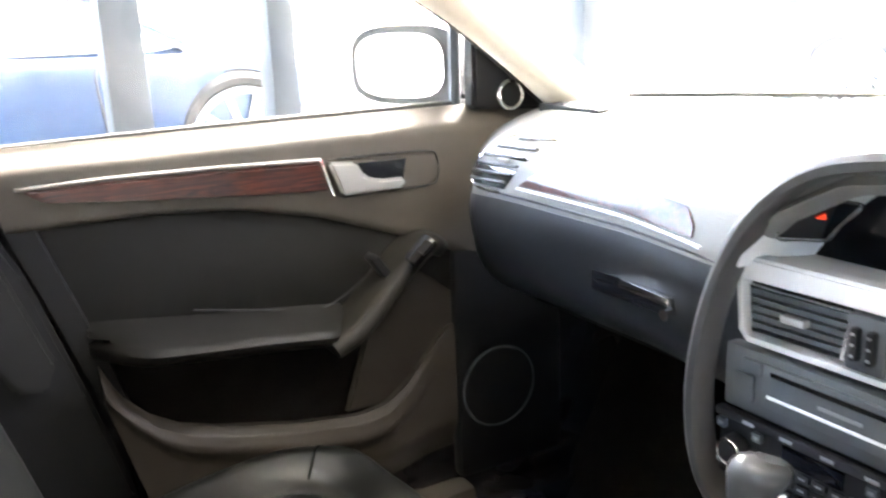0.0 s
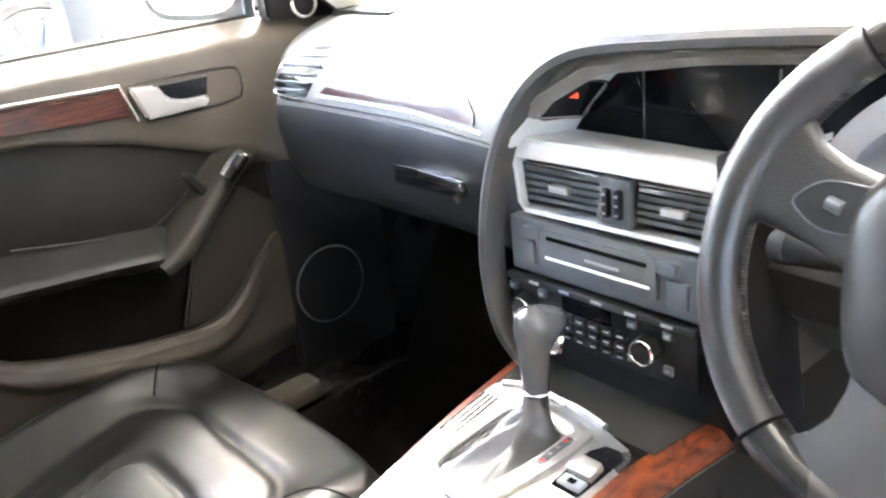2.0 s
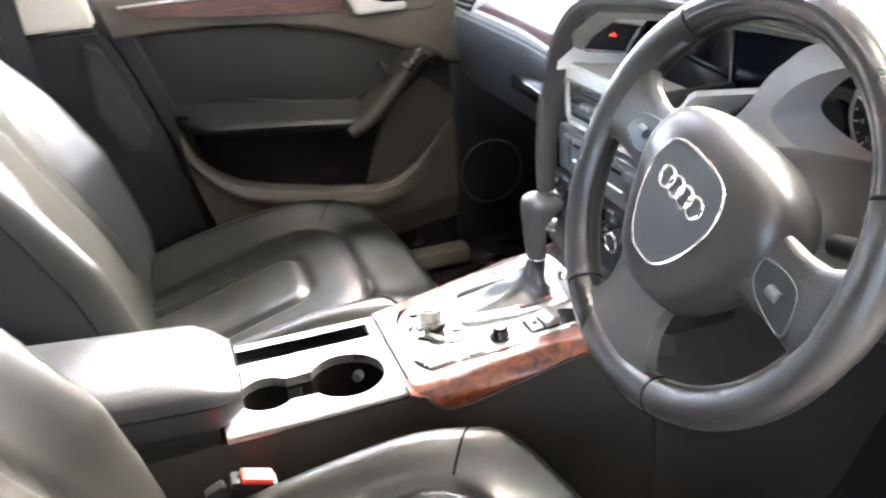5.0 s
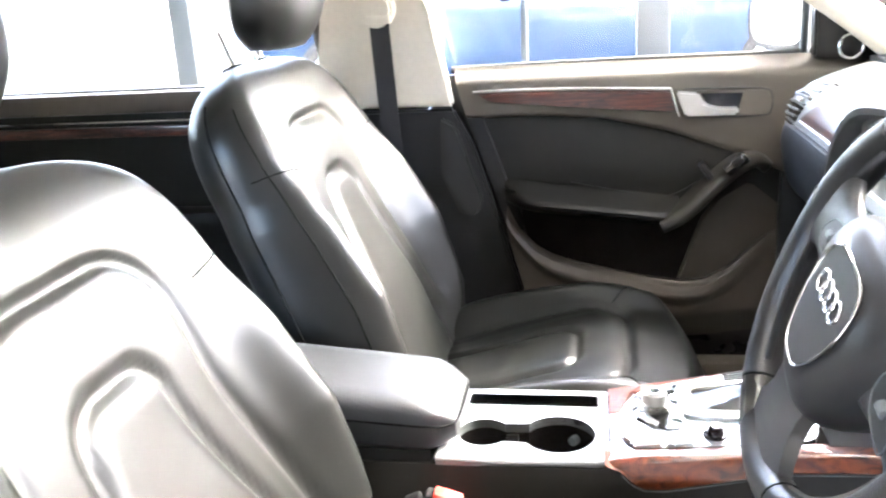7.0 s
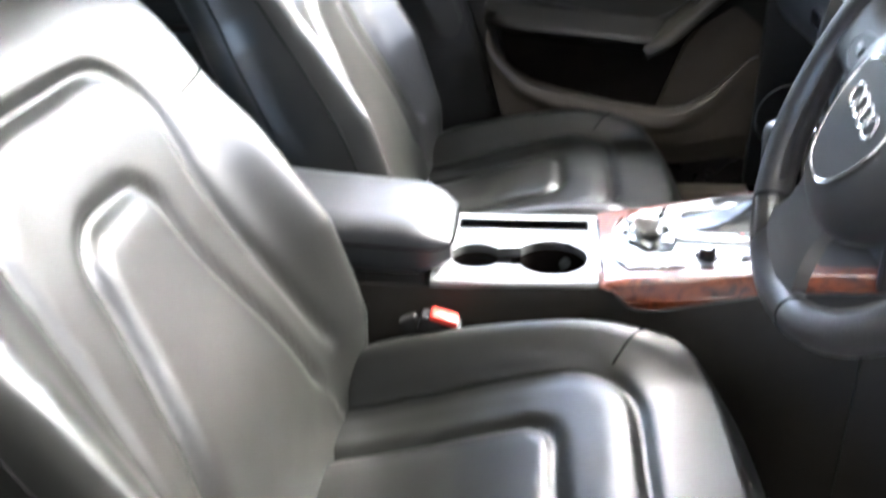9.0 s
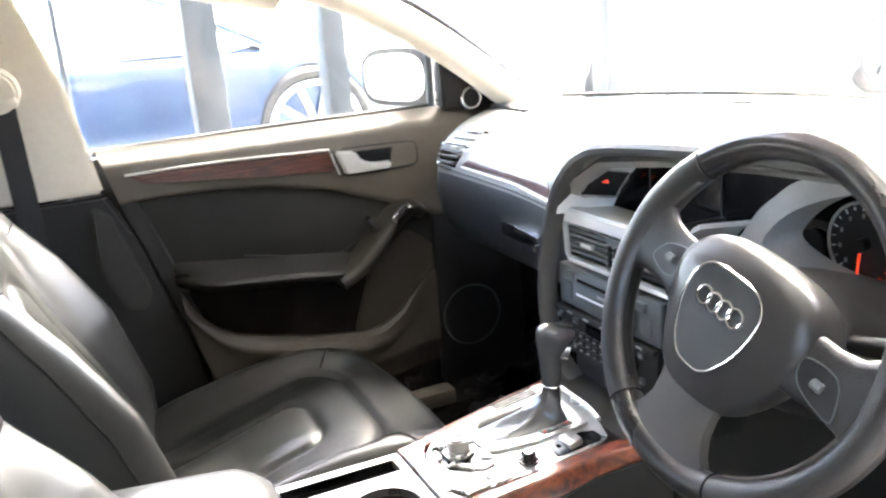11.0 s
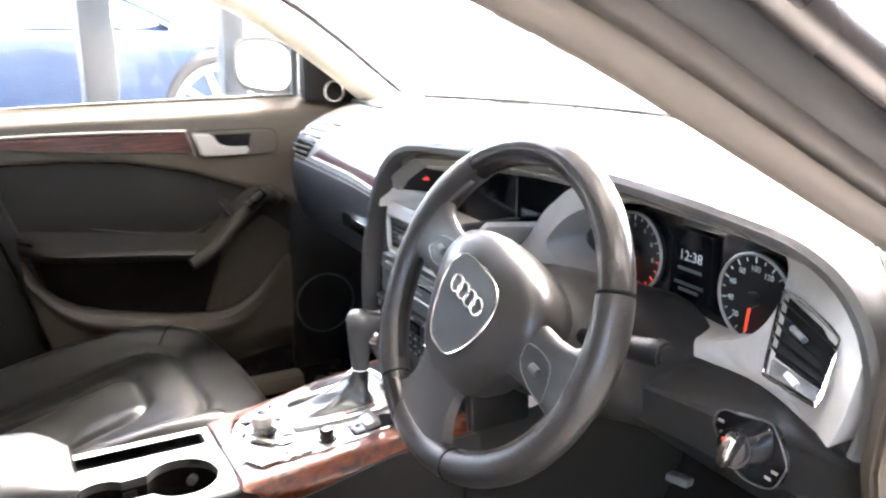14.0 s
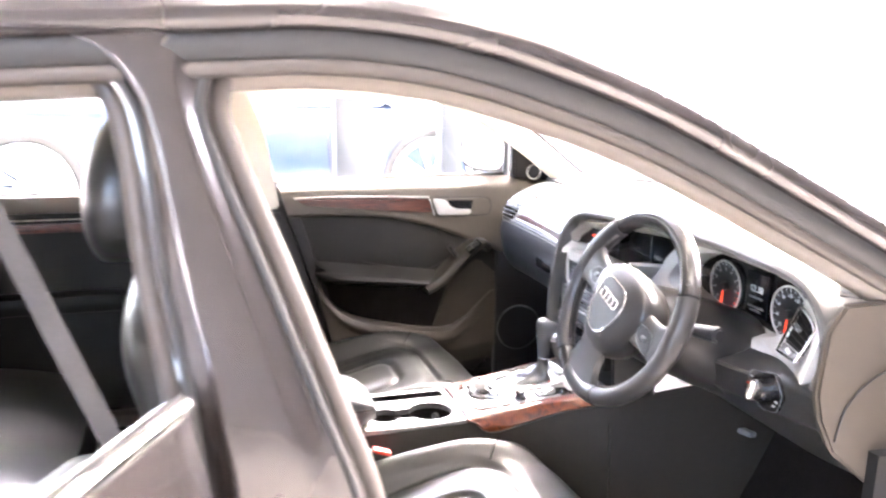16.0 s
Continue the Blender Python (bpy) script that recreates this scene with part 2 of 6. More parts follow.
def tube(pts, r, seg=10, n=None, closed=False, flat=1.0, up=(0, 0, 1)):
    """A round (or flattened) bar along a curve."""
    path = spline(pts, n, closed) if n else [Vector(p) for p in pts]
    rings = []
    k = len(path)
    for i, p in enumerate(path):
        a = path[(i - 1) % k] if closed or i else p
        b = path[(i + 1) % k] if closed or i < k - 1 else p
        d = (b - a).normalized()
        s = d.cross(Vector(up))
        s = s.normalized() if s.length > 1e-4 else d.orthogonal().normalized()
        u = s.cross(d)
        rr = r(i / (k - 1)) if callable(r) else r
        rings.append([p + s * math.cos(2 * math.pi * q / seg) * rr + u * math.sin(2 * math.pi * q / seg) * rr * flat for q in range(seg)])
    return skin(rings, wrap=closed)


def plate(pts, d, bevel=0.0, seg=2):
    """A flat outline given its thickness along d, with eased edges."""
    bm = bmesh.new()
    f = bm.faces.new([bm.verts.new(p) for p in pts])
    r = bmesh.ops.extrude_face_region(bm, geom=[f])
    bmesh.ops.translate(bm, vec=d, verts=[v for v in r["geom"] if isinstance(v, bmesh.types.BMVert)])
    bmesh.ops.recalc_face_normals(bm, faces=bm.faces)
    if bevel:
        bmesh.ops.bevel(bm, geom=bm.edges[:], offset=bevel, segments=seg, affect="EDGES")
    return bm


def frame_plate(outer, inner, d):
    """A ring between two outlines with the same count of points, given thickness along d."""
    d = Vector(d)
    o, i = [Vector(p) for p in outer], [Vector(p) for p in inner]
    return skin([o, i, [p + d for p in i], [p + d for p in o]], wrap=True)


def sheet(f, nu, nv, thick):
    """A bent panel: f(u, v) gives its face, thick (a vector) its depth."""
    d = Vector(thick)
    rows = [[Vector(f(i / nu, j / nv)) for j in range(nv + 1)] for i in range(nu + 1)]
    bm = bmesh.new()
    A = [[bm.verts.new(p) for p in row] for row in rows]
    B = [[bm.verts.new(p + d) for p in row] for row in rows]
    for i in range(nu):
        for j in range(nv):
            bm.faces.new((A[i][j], A[i + 1][j], A[i + 1][j + 1], A[i][j + 1]))
            bm.faces.new((B[i][j], B[i][j + 1], B[i + 1][j + 1], B[i + 1][j]))
    for i in range(nu):
        bm.faces.new((A[i][0], B[i][0], B[i + 1][0], A[i + 1][0]))
        bm.faces.new((A[i][nv], A[i + 1][nv], B[i + 1][nv], B[i][nv]))
    for j in range(nv):
        bm.faces.new((A[0][j], A[0][j + 1], B[0][j + 1], B[0][j]))
        bm.faces.new((A[nu][j], B[nu][j], B[nu][j + 1], A[nu][j + 1]))
    return bm


def ring(c, n, R, r, seg=40, tseg=8, squash=1.0):
    n = Vector(n).normalized()
    a = n.orthogonal().normalized()
    b = n.cross(a)
    c = Vector(c)
    rings = []
    for i in range(seg):
        w = 2 * math.pi * i / seg
        o = a * math.cos(w) + b * math.sin(w)
        rings.append([c + o * (R + r * math.cos(2 * math.pi * q / tseg)) + n * (r * squash * math.sin(2 * math.pi * q / tseg)) for q in range(tseg)])
    return skin(rings, wrap=True)


def interp(x, xs, ys):
    return float(np.interp(x, xs, ys))


def mixed(a, b, t):
    return a + (b - a) * t


def sstep(a, b, x):
    t = min(1, max(0, (x - a) / (b - a)))
    return t * t * (3 - 2 * t)


# ---- setting outside the car ----
GZ = -0.05
ground = part("ground", sheet(lambda u, v: (-300 + 600 * u, -300 + 600 * v, GZ), 12, 12, (0, 0, -0.1)), CONCRETE)
tagged(ground, "pale worn concrete forecourt", "ground", kind="structure")


def glass_wall():
    """Glazed shop front beside the car: steel posts, rails and panes."""
    w = thing("window_1", "shop window of clear panes between blue-grey steel posts", "window", kind="structure")
    for x, dx, dy in ((-3.4, 0.1, 0.1), (-2.62, 0.1, 0.1), (-1.40, 0.09, 0.1), (-0.02, 0.022, 0.05), (0.46, 0.118, 0.12), (0.958, 0.09, 0.12), (2.27, 0.13, 0.12), (3.5, 0.10, 0.12)):
        part("post", box((x, 2.46, 2.2), (dx, dy, 4.4), 0.006), STEEL, w)
    part("rail", box((0.04, 2.46, 0.05), (7.0, 0.1, 0.2), 0.006), STEEL, w)
    part("rail", box((0.04, 2.46, 4.3), (7.0, 0.1, 0.2), 0.006), STEEL, w)
    for a, b in ((-3.35, -2.67), (-2.57, -1.445), (-1.355, -0.031), (-0.009, 0.401), (0.519, 0.913), (1.003, 2.205), (2.335, 3.45)):
        p = part("pane", box(((a + b) / 2, 2.46, 2.17), (b - a, 0.008, 4.04)), CLEAR, w)
        p.visible_shadow = False


glass_wall()
board = thing("display_board", "plain white display board standing behind the shop window", "board", m=pose(-2.05, 2.62, GZ))
part("panel", box((0, 0, 0.52), (1.05, 0.03, 1.0), 0.006), WALLWHITE, board)
part("foot", box((0, 0, 0.012), (0.9, 0.16, 0.024), 0.004), STEEL, board)

# showroom round the car: closed behind and on the driver's side, glazed in front
tagged(part("ceiling", box((-2.2, -1.3, 4.5), (11.6, 7.7, 0.2)), CEILGREY), "pale grey showroom ceiling", "ceiling", kind="structure")
side = thing("window_3", "glazed opening in the long showroom wall with slim steel posts", "window", kind="structure")
for k in range(3):
    part("post", box((-4.6 + 1.02 * k, -5.15, 2.2), (0.07, 0.1, 4.5), 0.006), STEEL, side)
    if k < 2:
        pn = part("pane", box((-4.6 + 1.02 * (k + 0.5), -5.15, 2.17), (0.95, 0.008, 4.04)), CLEAR, side)
        pn.visible_shadow = False
for z in (0.05, 4.3):
    part("rail", box((-3.58, -5.15, z), (1.96, 0.09, 0.2), 0.006), STEEL, side)
for x0, x1 in ((-8.0, -4.64), (-2.52, 3.6)):
    tagged(part("wall_side", box(((x0 + x1) / 2, -5.2, 2.2), (x1 - x0, 0.2, 4.5)), WALLGREY), "plain grey showroom wall", "wall", kind="structure")
tagged(part("wall_rear", box((-8.1, -1.3, 2.2), (0.2, 7.7, 4.5)), WALLGREY), "plain grey showroom wall", "wall", kind="structure")
tagged(part("floor", box((-2.2, -1.3, GZ + 0.006), (11.6, 7.7, 0.012)), TILE), "grey polished showroom floor", "floor", kind="structure")
# added out of view: holds back daylight from the front driver's side
tagged(part("front_light_block", box((3.5, -3.2, 2.2), (0.2, 3.9, 4.5)), WALLGREY), "unseen grey wall added beside the glazing to cut daylight", "wall", kind="structure")
front = thing("window_2", "glazed front of the showroom with slim steel posts", "window", kind="structure")
for y, w in ((-1.2, 0.07), (0.3, 0.07), (1.665, 0.06), (1.855, 0.06)):
    part("post", box((3.55, y, 2.2), (0.1, w, 4.5), 0.006), STEEL, front)
part("rail", box((3.55, 0.3, 0.05), (0.08, 2.9, 0.2), 0.006), STEEL, front)
for y in (1.63, 1.90):
    part("door_handle", tube([(3.49, y, 0.85), (3.455, y, 0.87), (3.455, y, 1.13), (3.49, y, 1.15)], 0.012, 8, 20), STEEL, front, "dark pull handle of the glass door")
for k in range(12):
    x, y = (-4.6, -2.2, 0.2, 2.4)[k % 4], (-3.9, -2.3, -0.4)[k // 4]
    lamp = thing("ceiling_light", "white fluorescent ceiling light panel", "lamp", group="ceiling lights", m=pose(x, y, 4.36))
    part("casing", box((0, 0, 0.02), (1.2, 0.3, 0.05), 0.01), WALLWHITE, lamp)
    part("diffuser", box((0, 0, -0.008), (1.14, 0.24, 0.006)), TUBE, lamp)

PLINTH = part("pavement", box((-1.0, 6.4, 0.025), (16.0, 7.0, 0.15), 0.03), CONCRETE)
tagged(PLINTH, "raised pale concrete pavement outside the window", "pavement", kind="structure")
# pale base colour stands in for the sky mirrored in the glass
SKYGLASS = material("sky_toned_glass", (0.55, 0.6, 0.64), 0.08, vary=0.1, scale=5, metal=0.4)
RIMGREY = material("silver_alloy", (0.62, 0.63, 0.65), 0.35, metal=0.6, vary=0.05, scale=30)


def parked_car(label, paint, m, spokes=10):
    c = thing("parked_car", label, "car", group="parked cars", m=m)
    rows = []
    for x, zb, zt, w in ((-2.22, 0.45, 0.78, 0.62), (-2.16, 0.34, 0.93, 0.76), (-1.9, 0.25, 1.0, 0.84), (-1.3, 0.2, 1.0, 0.88), (-0.4, 0.2, 0.97, 0.9), (0.5, 0.2, 0.95, 0.9), (1.1, 0.2, 0.95, 0.895), (1.6, 0.22, 0.88, 0.87), (2.0, 0.26, 0.78, 0.80), (2.16, 0.34, 0.68, 0.70), (2.22, 0.42, 0.58, 0.58)):
        prof = [(-w * 0.9, zb), (-w, zb + 0.12), (-w * 1.01, 0.55), (-w * 0.985, zt - 0.16), (-w * 0.95, zt - 0.07), (-w * 0.86, zt), (-w * 0.4, zt + 0.02)]
        rows.append([(x, y, max(zb, z)) for y, z in prof] + [(x, -y, max(zb, z)) for y, z in prof[::-1]])
    part("body", skin(rows), paint, c, angle=60)
    cab = []
    for z, x0, x1, w in ((0.94, -1.85, 1.15, 0.80), (1.10, -1.55, 0.80, 0.75), (1.25, -1.25, 0.45, 0.69), (1.38, -0.85, 0.10, 0.61)):
        cab.append([(x0, -w * 0.8, z), (x0 + 0.25, -w, z), (x1 - 0.35, -w, z), (x1, -w * 0.75, z), (x1, w * 0.75, z), (x1 - 0.35, w, z), (x0 + 0.25, w, z), (x0, w * 0.8, z)])
    part("windows", skin(cab), SKYGLASS, c, "side glass coloured pale like reflected sky")
    part("roof", skin([[(x, y * k, z) for x, y in ((-1.0, -0.52), (-0.7, -0.6), (-0.05, -0.6), (0.2, -0.48), (0.2, 0.48), (-0.05, 0.6), (-0.7, 0.6), (-1.0, 0.52))] for k, z in ((1.03, 1.37), (1.0, 1.41), (0.8, 1.44))]), paint, c)
    for sg in (-1, 1):
        part("pillar", tube([(1.1, 0.78 * sg, 0.95), (0.5, 0.70 * sg, 1.25), (0.1, 0.62 * sg, 1.39)], 0.035, 8, 10), paint, c)
        part("pillar", tube([(-0.35, 0.81 * sg, 0.95), (-0.4, 0.62 * sg, 1.39)], 0.035, 8, 6), paint, c)
        part("pillar", tube([(-1.75, 0.74 * sg, 0.97), (-1.2, 0.70 * sg, 1.27), (-0.85, 0.60 * sg, 1.39)], 0.05, 8, 10), paint, c)
        part("door_line", tube([(0.62, 0.912 * sg, 0.32), (0.62, 0.912 * sg, 0.55), (0.60, 0.888 * sg, 0.80), (0.62, 0.86 * sg, 0.9)], 0.006, 6, 12), BLACKRUB, c)
        part("headlight", box((2.02, 0.62 * sg, 0.66), (0.22, 0.24, 0.12), 0.04, pose(0, 0, 0, 0, 20, -25 * sg), 3), CLEAR, c)
        for x in (-1.33, 1.35):
            w = part("wheel", cyl((x, 0.78 * sg, 0.42), (x, 0.86 * sg, 0.42), 0.40, seg=40), BLACKRUB, c)
            part("tyre", ring((x, 0.83 * sg, 0.42), (0, 1, 0), 0.335, 0.055, 40, 10, 1.6), TYRE, w)
            part("rim", ring((x, 0.905 * sg, 0.42), (0, 1, 0), 0.285, 0.020, 40, 8), RIMGREY, w, "silver alloy rim")
            part("hub", cyl((x, 0.87 * sg, 0.42), (x, 0.91 * sg, 0.42), 0.055, 0.035, 20), RIMGREY, w)
            for k in range(spokes):
                a = 2 * math.pi * k / spokes
                d = Vector((math.cos(a), 0, math.sin(a)))
                o = Vector((x, 0.90 * sg, 0.42))
                part("spoke", tube([o + d * 0.03, o + d * 0.13 + Vector((0, 0.008 * sg, 0)), o + d * 0.285], 0.019, 6), RIMGREY, w)
    return c


parked_car("blue parked car with silver spoked wheels, outside the window", BLUEPAINT, pose(0.06, 5.3, 0.10))
parked_car("white parked car ahead of the blue one outside the window", WHITEPAINT, pose(5.2, 5.4, 0.10))
parked_car("dark grey parked car on the forecourt beyond the glass front", GREYPAINT, pose(9.4, 4.2, GZ, 0, 0, 80))
# ---- car shell ----
shell = thing("car_body", "taupe metallic saloon car body with its doors open on one side", "car")


# roof: outer skin and beige lining
RX = [-1.75, -1.3, -0.8, -0.3, 0.05, 0.30]
RZ = [1.20, 1.30, 1.365, 1.375, 1.365, 1.315]


def roof_f(off, half):
    def f(u, v):
        x = mixed(-1.75, 0.30, u)
        y = mixed(-half, half, v)
        w = interp(x, RX, RZ)
        return (x, y, w + off - 0.07 * abs(y / 0.62) ** 3)
    return f


part("roof", sheet(roof_f(0.0, 0.62), 24, 20, (0, 0, -0.012)), PAINT, shell)
part("roof_lining", sheet(roof_f(-0.03, 0.62), 24, 20, (0, 0, 0.012)), BEIGE, shell, "beige fabric roof lining")

# side frames: roof rail and front pillar in one sweep, with recess shade, seal and inner trim
def swept(path, offs, r, flat=1.0, seg=12, n=70):
    """A bar along a path, set off from it sideways: offs = (out across the opening, out of the car)."""
    P = spline(path, n)
    out = []
    for i, p in enumerate(P):
        d = (P[min(i + 1, len(P) - 1)] - P[max(i - 1, 0)]).normalized()
        up = Vector((-d.z, 0, d.x)).normalized()
        side = Vector((0, math.copysign(1, p.y), 0))
        out.append(p + up * offs[0] + side * offs[1])
    return tube(out, r, seg, flat=flat, up=(0, 1, 0))


RAIL_D = [(-1.75, -0.60, 1.06), (-1.2, -0.64, 1.20), (-0.8, -0.655, 1.252), (-0.24, -0.665, 1.282), (-0.1, -0.665, 1.287), (0.02, -0.663, 1.275), (0.14, -0.655, 1.243), (0.3, -0.640, 1.185), (0.5, -0.640, 1.085), (0.7, -0.665, 0.975), (0.88, -0.69, 0.875)]
RAIL_P = [(-1.75, 0.60, 1.08), (-1.2, 0.64, 1.22), (-0.8, 0.655, 1.265), (-0.24, 0.66, 1.285), (-0.05, 0.66, 1.288), (0.10, 0.658, 1.282), (0.25, 0.65, 1.258), (0.40, 0.645, 1.213), (0.55, 0.65, 1.135), (0.66, 0.658, 1.06), (0.75, 0.665, 0.99), (0.86, 0.68, 0.91)]
for rail in (RAIL_D, RAIL_P):
    part("roof_rail", swept(rail, (0.070, 0.035), 0.020, 0.8), PAINT, shell)
    part("gutter_strip", swept(rail, (0.088, 0.030), 0.008, 1.0), SILVERP, shell, "bright roof gutter strip")
    # black bar stands for the painted recess lying in shadow
    part("recess_shade", swept(rail, (0.040, 0.018), 0.024, 1.0), BLACKRUB, shell)
    part("door_seal", swept(rail, (0.016, 0.030), 0.0095, 1.0), RUBBER, shell, "taupe rubber door seal")
    # driver's side trim takes the darker tone in place of shade
    part("pillar_trim", swept(rail, (0.014, -0.004), 0.0225, 1.0) if rail is RAIL_D else swept(rail, (0.030, -0.012), 0.032, 1.1), BEIGE if rail is RAIL_P else SHADETRIM, shell, "front pillar trim")


def b_pillar(sg):
    """Painted post between the doors with seals on both edges; the inner side is trimmed."""
    front = [(-0.170, 1.338), (-0.203, 1.305), (-0.216, 1.265), (-0.205, 1.215), (-0.160, 1.097), (-0.109, 0.955), (-0.063, 0.82), (-0.02, 0.62), (0.0, 0.40), (0.0, 0.30)]
    rear = [(-0.42, 1.338), (-0.345, 1.318), (-0.304, 1.280), (-0.288, 1.220), (-0.277, 1.097), (-0.256, 0.955), (-0.250, 0.82), (-0.25, 0.62), (-0.27, 0.40), (-0.30, 0.30)]
    yy = lambda z: (0.745 - 0.14 * max(0, z - 0.93)) * sg
    rows = []
    F, R = spline([(x, 0, z) for x, z in front], 36), spline([(x, 0, z) for x, z in rear], 36)
    for f, r in zip(F, R):
        row = []
        for k in range(25):
            t = k / 24
            bulge = (0.006 * math.sin(math.pi * t) + 0.011 * sstep(0.10, 0.38, t) * sstep(0.90, 0.74, t)) * sg
            row.append((mixed(f.x, r.x, t), yy(mixed(f.z, r.z, t)) + bulge, mixed(f.z, r.z, t)))
        for k in range(9):
            t = 1 - k / 8
            row.append((mixed(f.x, r.x, t), yy(f.z) - 0.035 * sg, mixed(f.z, r.z, t)))
        rows.append(row)
    part("pillar", skin(rows), PAINT, shell)
    if sg < 0:
        part("inner_trim", skin([[(f.x - 0.012, yy(f.z) + 0.037, f.z), (r.x + 0.012, yy(r.z) + 0.037, r.z), (r.x + 0.02, yy(r.z) + 0.052, r.z), (f.x - 0.02, yy(f.z) + 0.052, f.z)] for f, r in zip(F, R)]), PLASTIC, shell, "black inner cover of the centre pillar")
    for edge, d in ((F, -0.010), (R, 0.010)):
        part("seal_gap", tube([(p.x + d, yy(p.z) + 0.001 * sg, p.z) for p in edge], 0.005, 8, up=(0, 1, 0)), BLACKRUB, shell)
    part("door_seal", tube([(p.x + 0.008, yy(p.z) - 0.022 * sg, p.z) for p in F], 0.0135, 10, up=(0, 1, 0)), RUBBER, shell, "taupe rubber door seal")
    part("door_seal", tube([(p.x - 0.008, yy(p.z) - 0.022 * sg, p.z) for p in R], 0.0135, 10, up=(0, 1, 0)), RUBBER, shell, "taupe rubber door seal")


b_pillar(1)
b_pillar(-1)
for sg in (1, -1):
    part("sill", box((0.0, 0.74 * sg, 0.29), (2.4, 0.14, 0.16), 0.03), PAINT, shell)
    part("sill_trim", box((0.03, 0.692 * sg, 0.392), (1.14, 0.05, 0.036), 0.012), DOORSOFT, shell)
    part("rear_quarter", sheet(lambda u, v: (mixed(-1.75, -1.05, u), (0.75 - 0.02 * v) * sg, mixed(0.2, 1.0, v)), 8, 8, (0, -0.04 * sg, 0)), PAINT, shell)
part("floor", sheet(lambda u, v: (mixed(-1.4, 1.05, u), mixed(-0.7, 0.7, v), 0.24 + 0.5 * sstep(0.80, 1.0, u) ** 2 + 0.13 * math.exp(-(mixed(-0.7, 0.7, v) / 0.09) ** 4)), 40, 40, (0, 0, -0.02)), CARPET, shell, "black carpeted floor")
part("bulkhead", box((1.02, 0, 0.54), (0.03, 1.4, 0.66), 0.01), CARPET, shell)
part("rear_shelf", box((-1.35, 0, 0.93), (0.45, 1.3, 0.03), 0.01), CARPET, shell)
part("rear_panel", box((-1.72, 0, 0.62), (0.04, 1.42, 0.75), 0.01), PAINT, shell)


def bonnet_f(u, v):
    x = mixed(1.06, 2.0, u)
    y = mixed(-0.74, 0.74, v)
    return (x, y, 0.87 - 0.16 * u * u - 0.07 * (y / 0.74) ** 4 - 0.012 * math.exp(-((abs(y) - 0.42) / 0.05) ** 2))


part("bonnet", sheet(bonnet_f, 16, 30, (0, 0, -0.02)), PAINT, shell)
part("nose", box((2.05, 0, 0.45), (0.25, 1.5, 0.6), 0.1, seg=4), PAINT, shell)
for sg in (1, -1):
    part("wing", sheet(lambda u, v: (mixed(0.72, 2.0, u), (0.74 + 0.05 * math.sin(2.6 * v)) * sg, mixed(0.88 - 0.1 * u * u, 0.2, v)), 12, 10, (0, -0.03 * sg, 0)), PAINT, shell)
part("scuttle", sheet(lambda u, v: (mixed(1.0, 1.1, u) - 0.06 * (mixed(-1, 1, v)) ** 2, mixed(-0.7, 0.7, v), 0.925), 4, 24, (0, 0, -0.02)), BLACKRUB, shell)
part("screen_seal", tube([(1.125 - 0.28 * (y / 0.66) ** 2, y, 1.005) for y in np.linspace(-0.63, 0.63, 31)], 0.004, 8), BLACKRUB, shell, "black windscreen seal")


def wind_f(u, v):
    y = mixed(-0.62, 0.62, v)
    b = 1.12 - 0.28 * (y / 0.66) ** 2
    t = 0.30 - 0.06 * (y / 0.6) ** 2
    return (mixed(b, t, u), y * (1 - 0.06 * u), mixed(1.0, 1.325, u) + 0.03 * math.sin(math.pi * u) - 0.05 * abs(y / 0.62) ** 3 * u)


ws = part("windscreen", sheet(wind_f, 10, 20, (0.004, 0, 0.003)), GLASS, shell, "clear curved windscreen")
ws.visible_shadow = False
rw = part("rear_window", sheet(lambda u, v: (mixed(-1.42, -1.72, u), mixed(-0.55, 0.55, v), mixed(1.25, 0.96, u)), 4, 8, (-0.004, 0, 0.003)), GLASS, shell)
rw.visible_shadow = False
# inner cover of the passenger-side middle post
bp = [(-0.022, 0.935), (-0.052, 1.116), (-0.105, 1.275), (-0.20, 1.275), (-0.27, 1.116), (-0.30, 0.935)]
part("pillar_trim", plate([(x, 0.688 - 0.12 * (z - 0.935), z) for x, z in bp], (0, 0.02, 0), 0.006), BEIGE, shell, "beige upper centre pillar trim")
bp = [(-0.022, 0.931), (0.012, 0.86), (0.06, 0.70), (0.10, 0.55), (0.11, 0.40), (-0.30, 0.40), (-0.30, 0.931)]
part("pillar_trim", plate([(x, 0.690, z) for x, z in bp], (0, 0.02, 0), 0.006), PLASTIC, shell, "black lower centre pillar trim")
bp = [(-0.05, 0.915), (-0.02, 0.90), (0.03, 0.75), (0.015, 0.715), (-0.02, 0.72), (-0.055, 0.80)]
part("pillar_pad", plate([(x, 0.682, z) for x, z in bp], (0, 0.012, 0), 0.005), DASHLOW, shell)

for x in (1.18, -1.48):
    for sg in (-1, 1):
        w = part("wheel", cyl((x, 0.60 * sg, 0.265), (x, 0.72 * sg, 0.265), 0.30, seg=40), BLACKRUB, shell, "black tyre with silver rim")
        part("tyre", ring((x, 0.68 * sg, 0.265), (0, 1, 0), 0.25, 0.065, 40, 10, 1.5), TYRE, w)
        part("rim", ring((x, 0.755 * sg, 0.265), (0, 1, 0), 0.19, 0.012, 36, 8), RIMGREY, w)
        for k in range(5):
            a = 2 * math.pi * k / 5
            d = Vector((math.cos(a), 0, math.sin(a)))
            part("spoke", tube([Vector((x, 0.74 * sg, 0.265)) + d * 0.02, Vector((x, 0.75 * sg, 0.265)) + d * 0.19], 0.018, 6), RIMGREY, w)

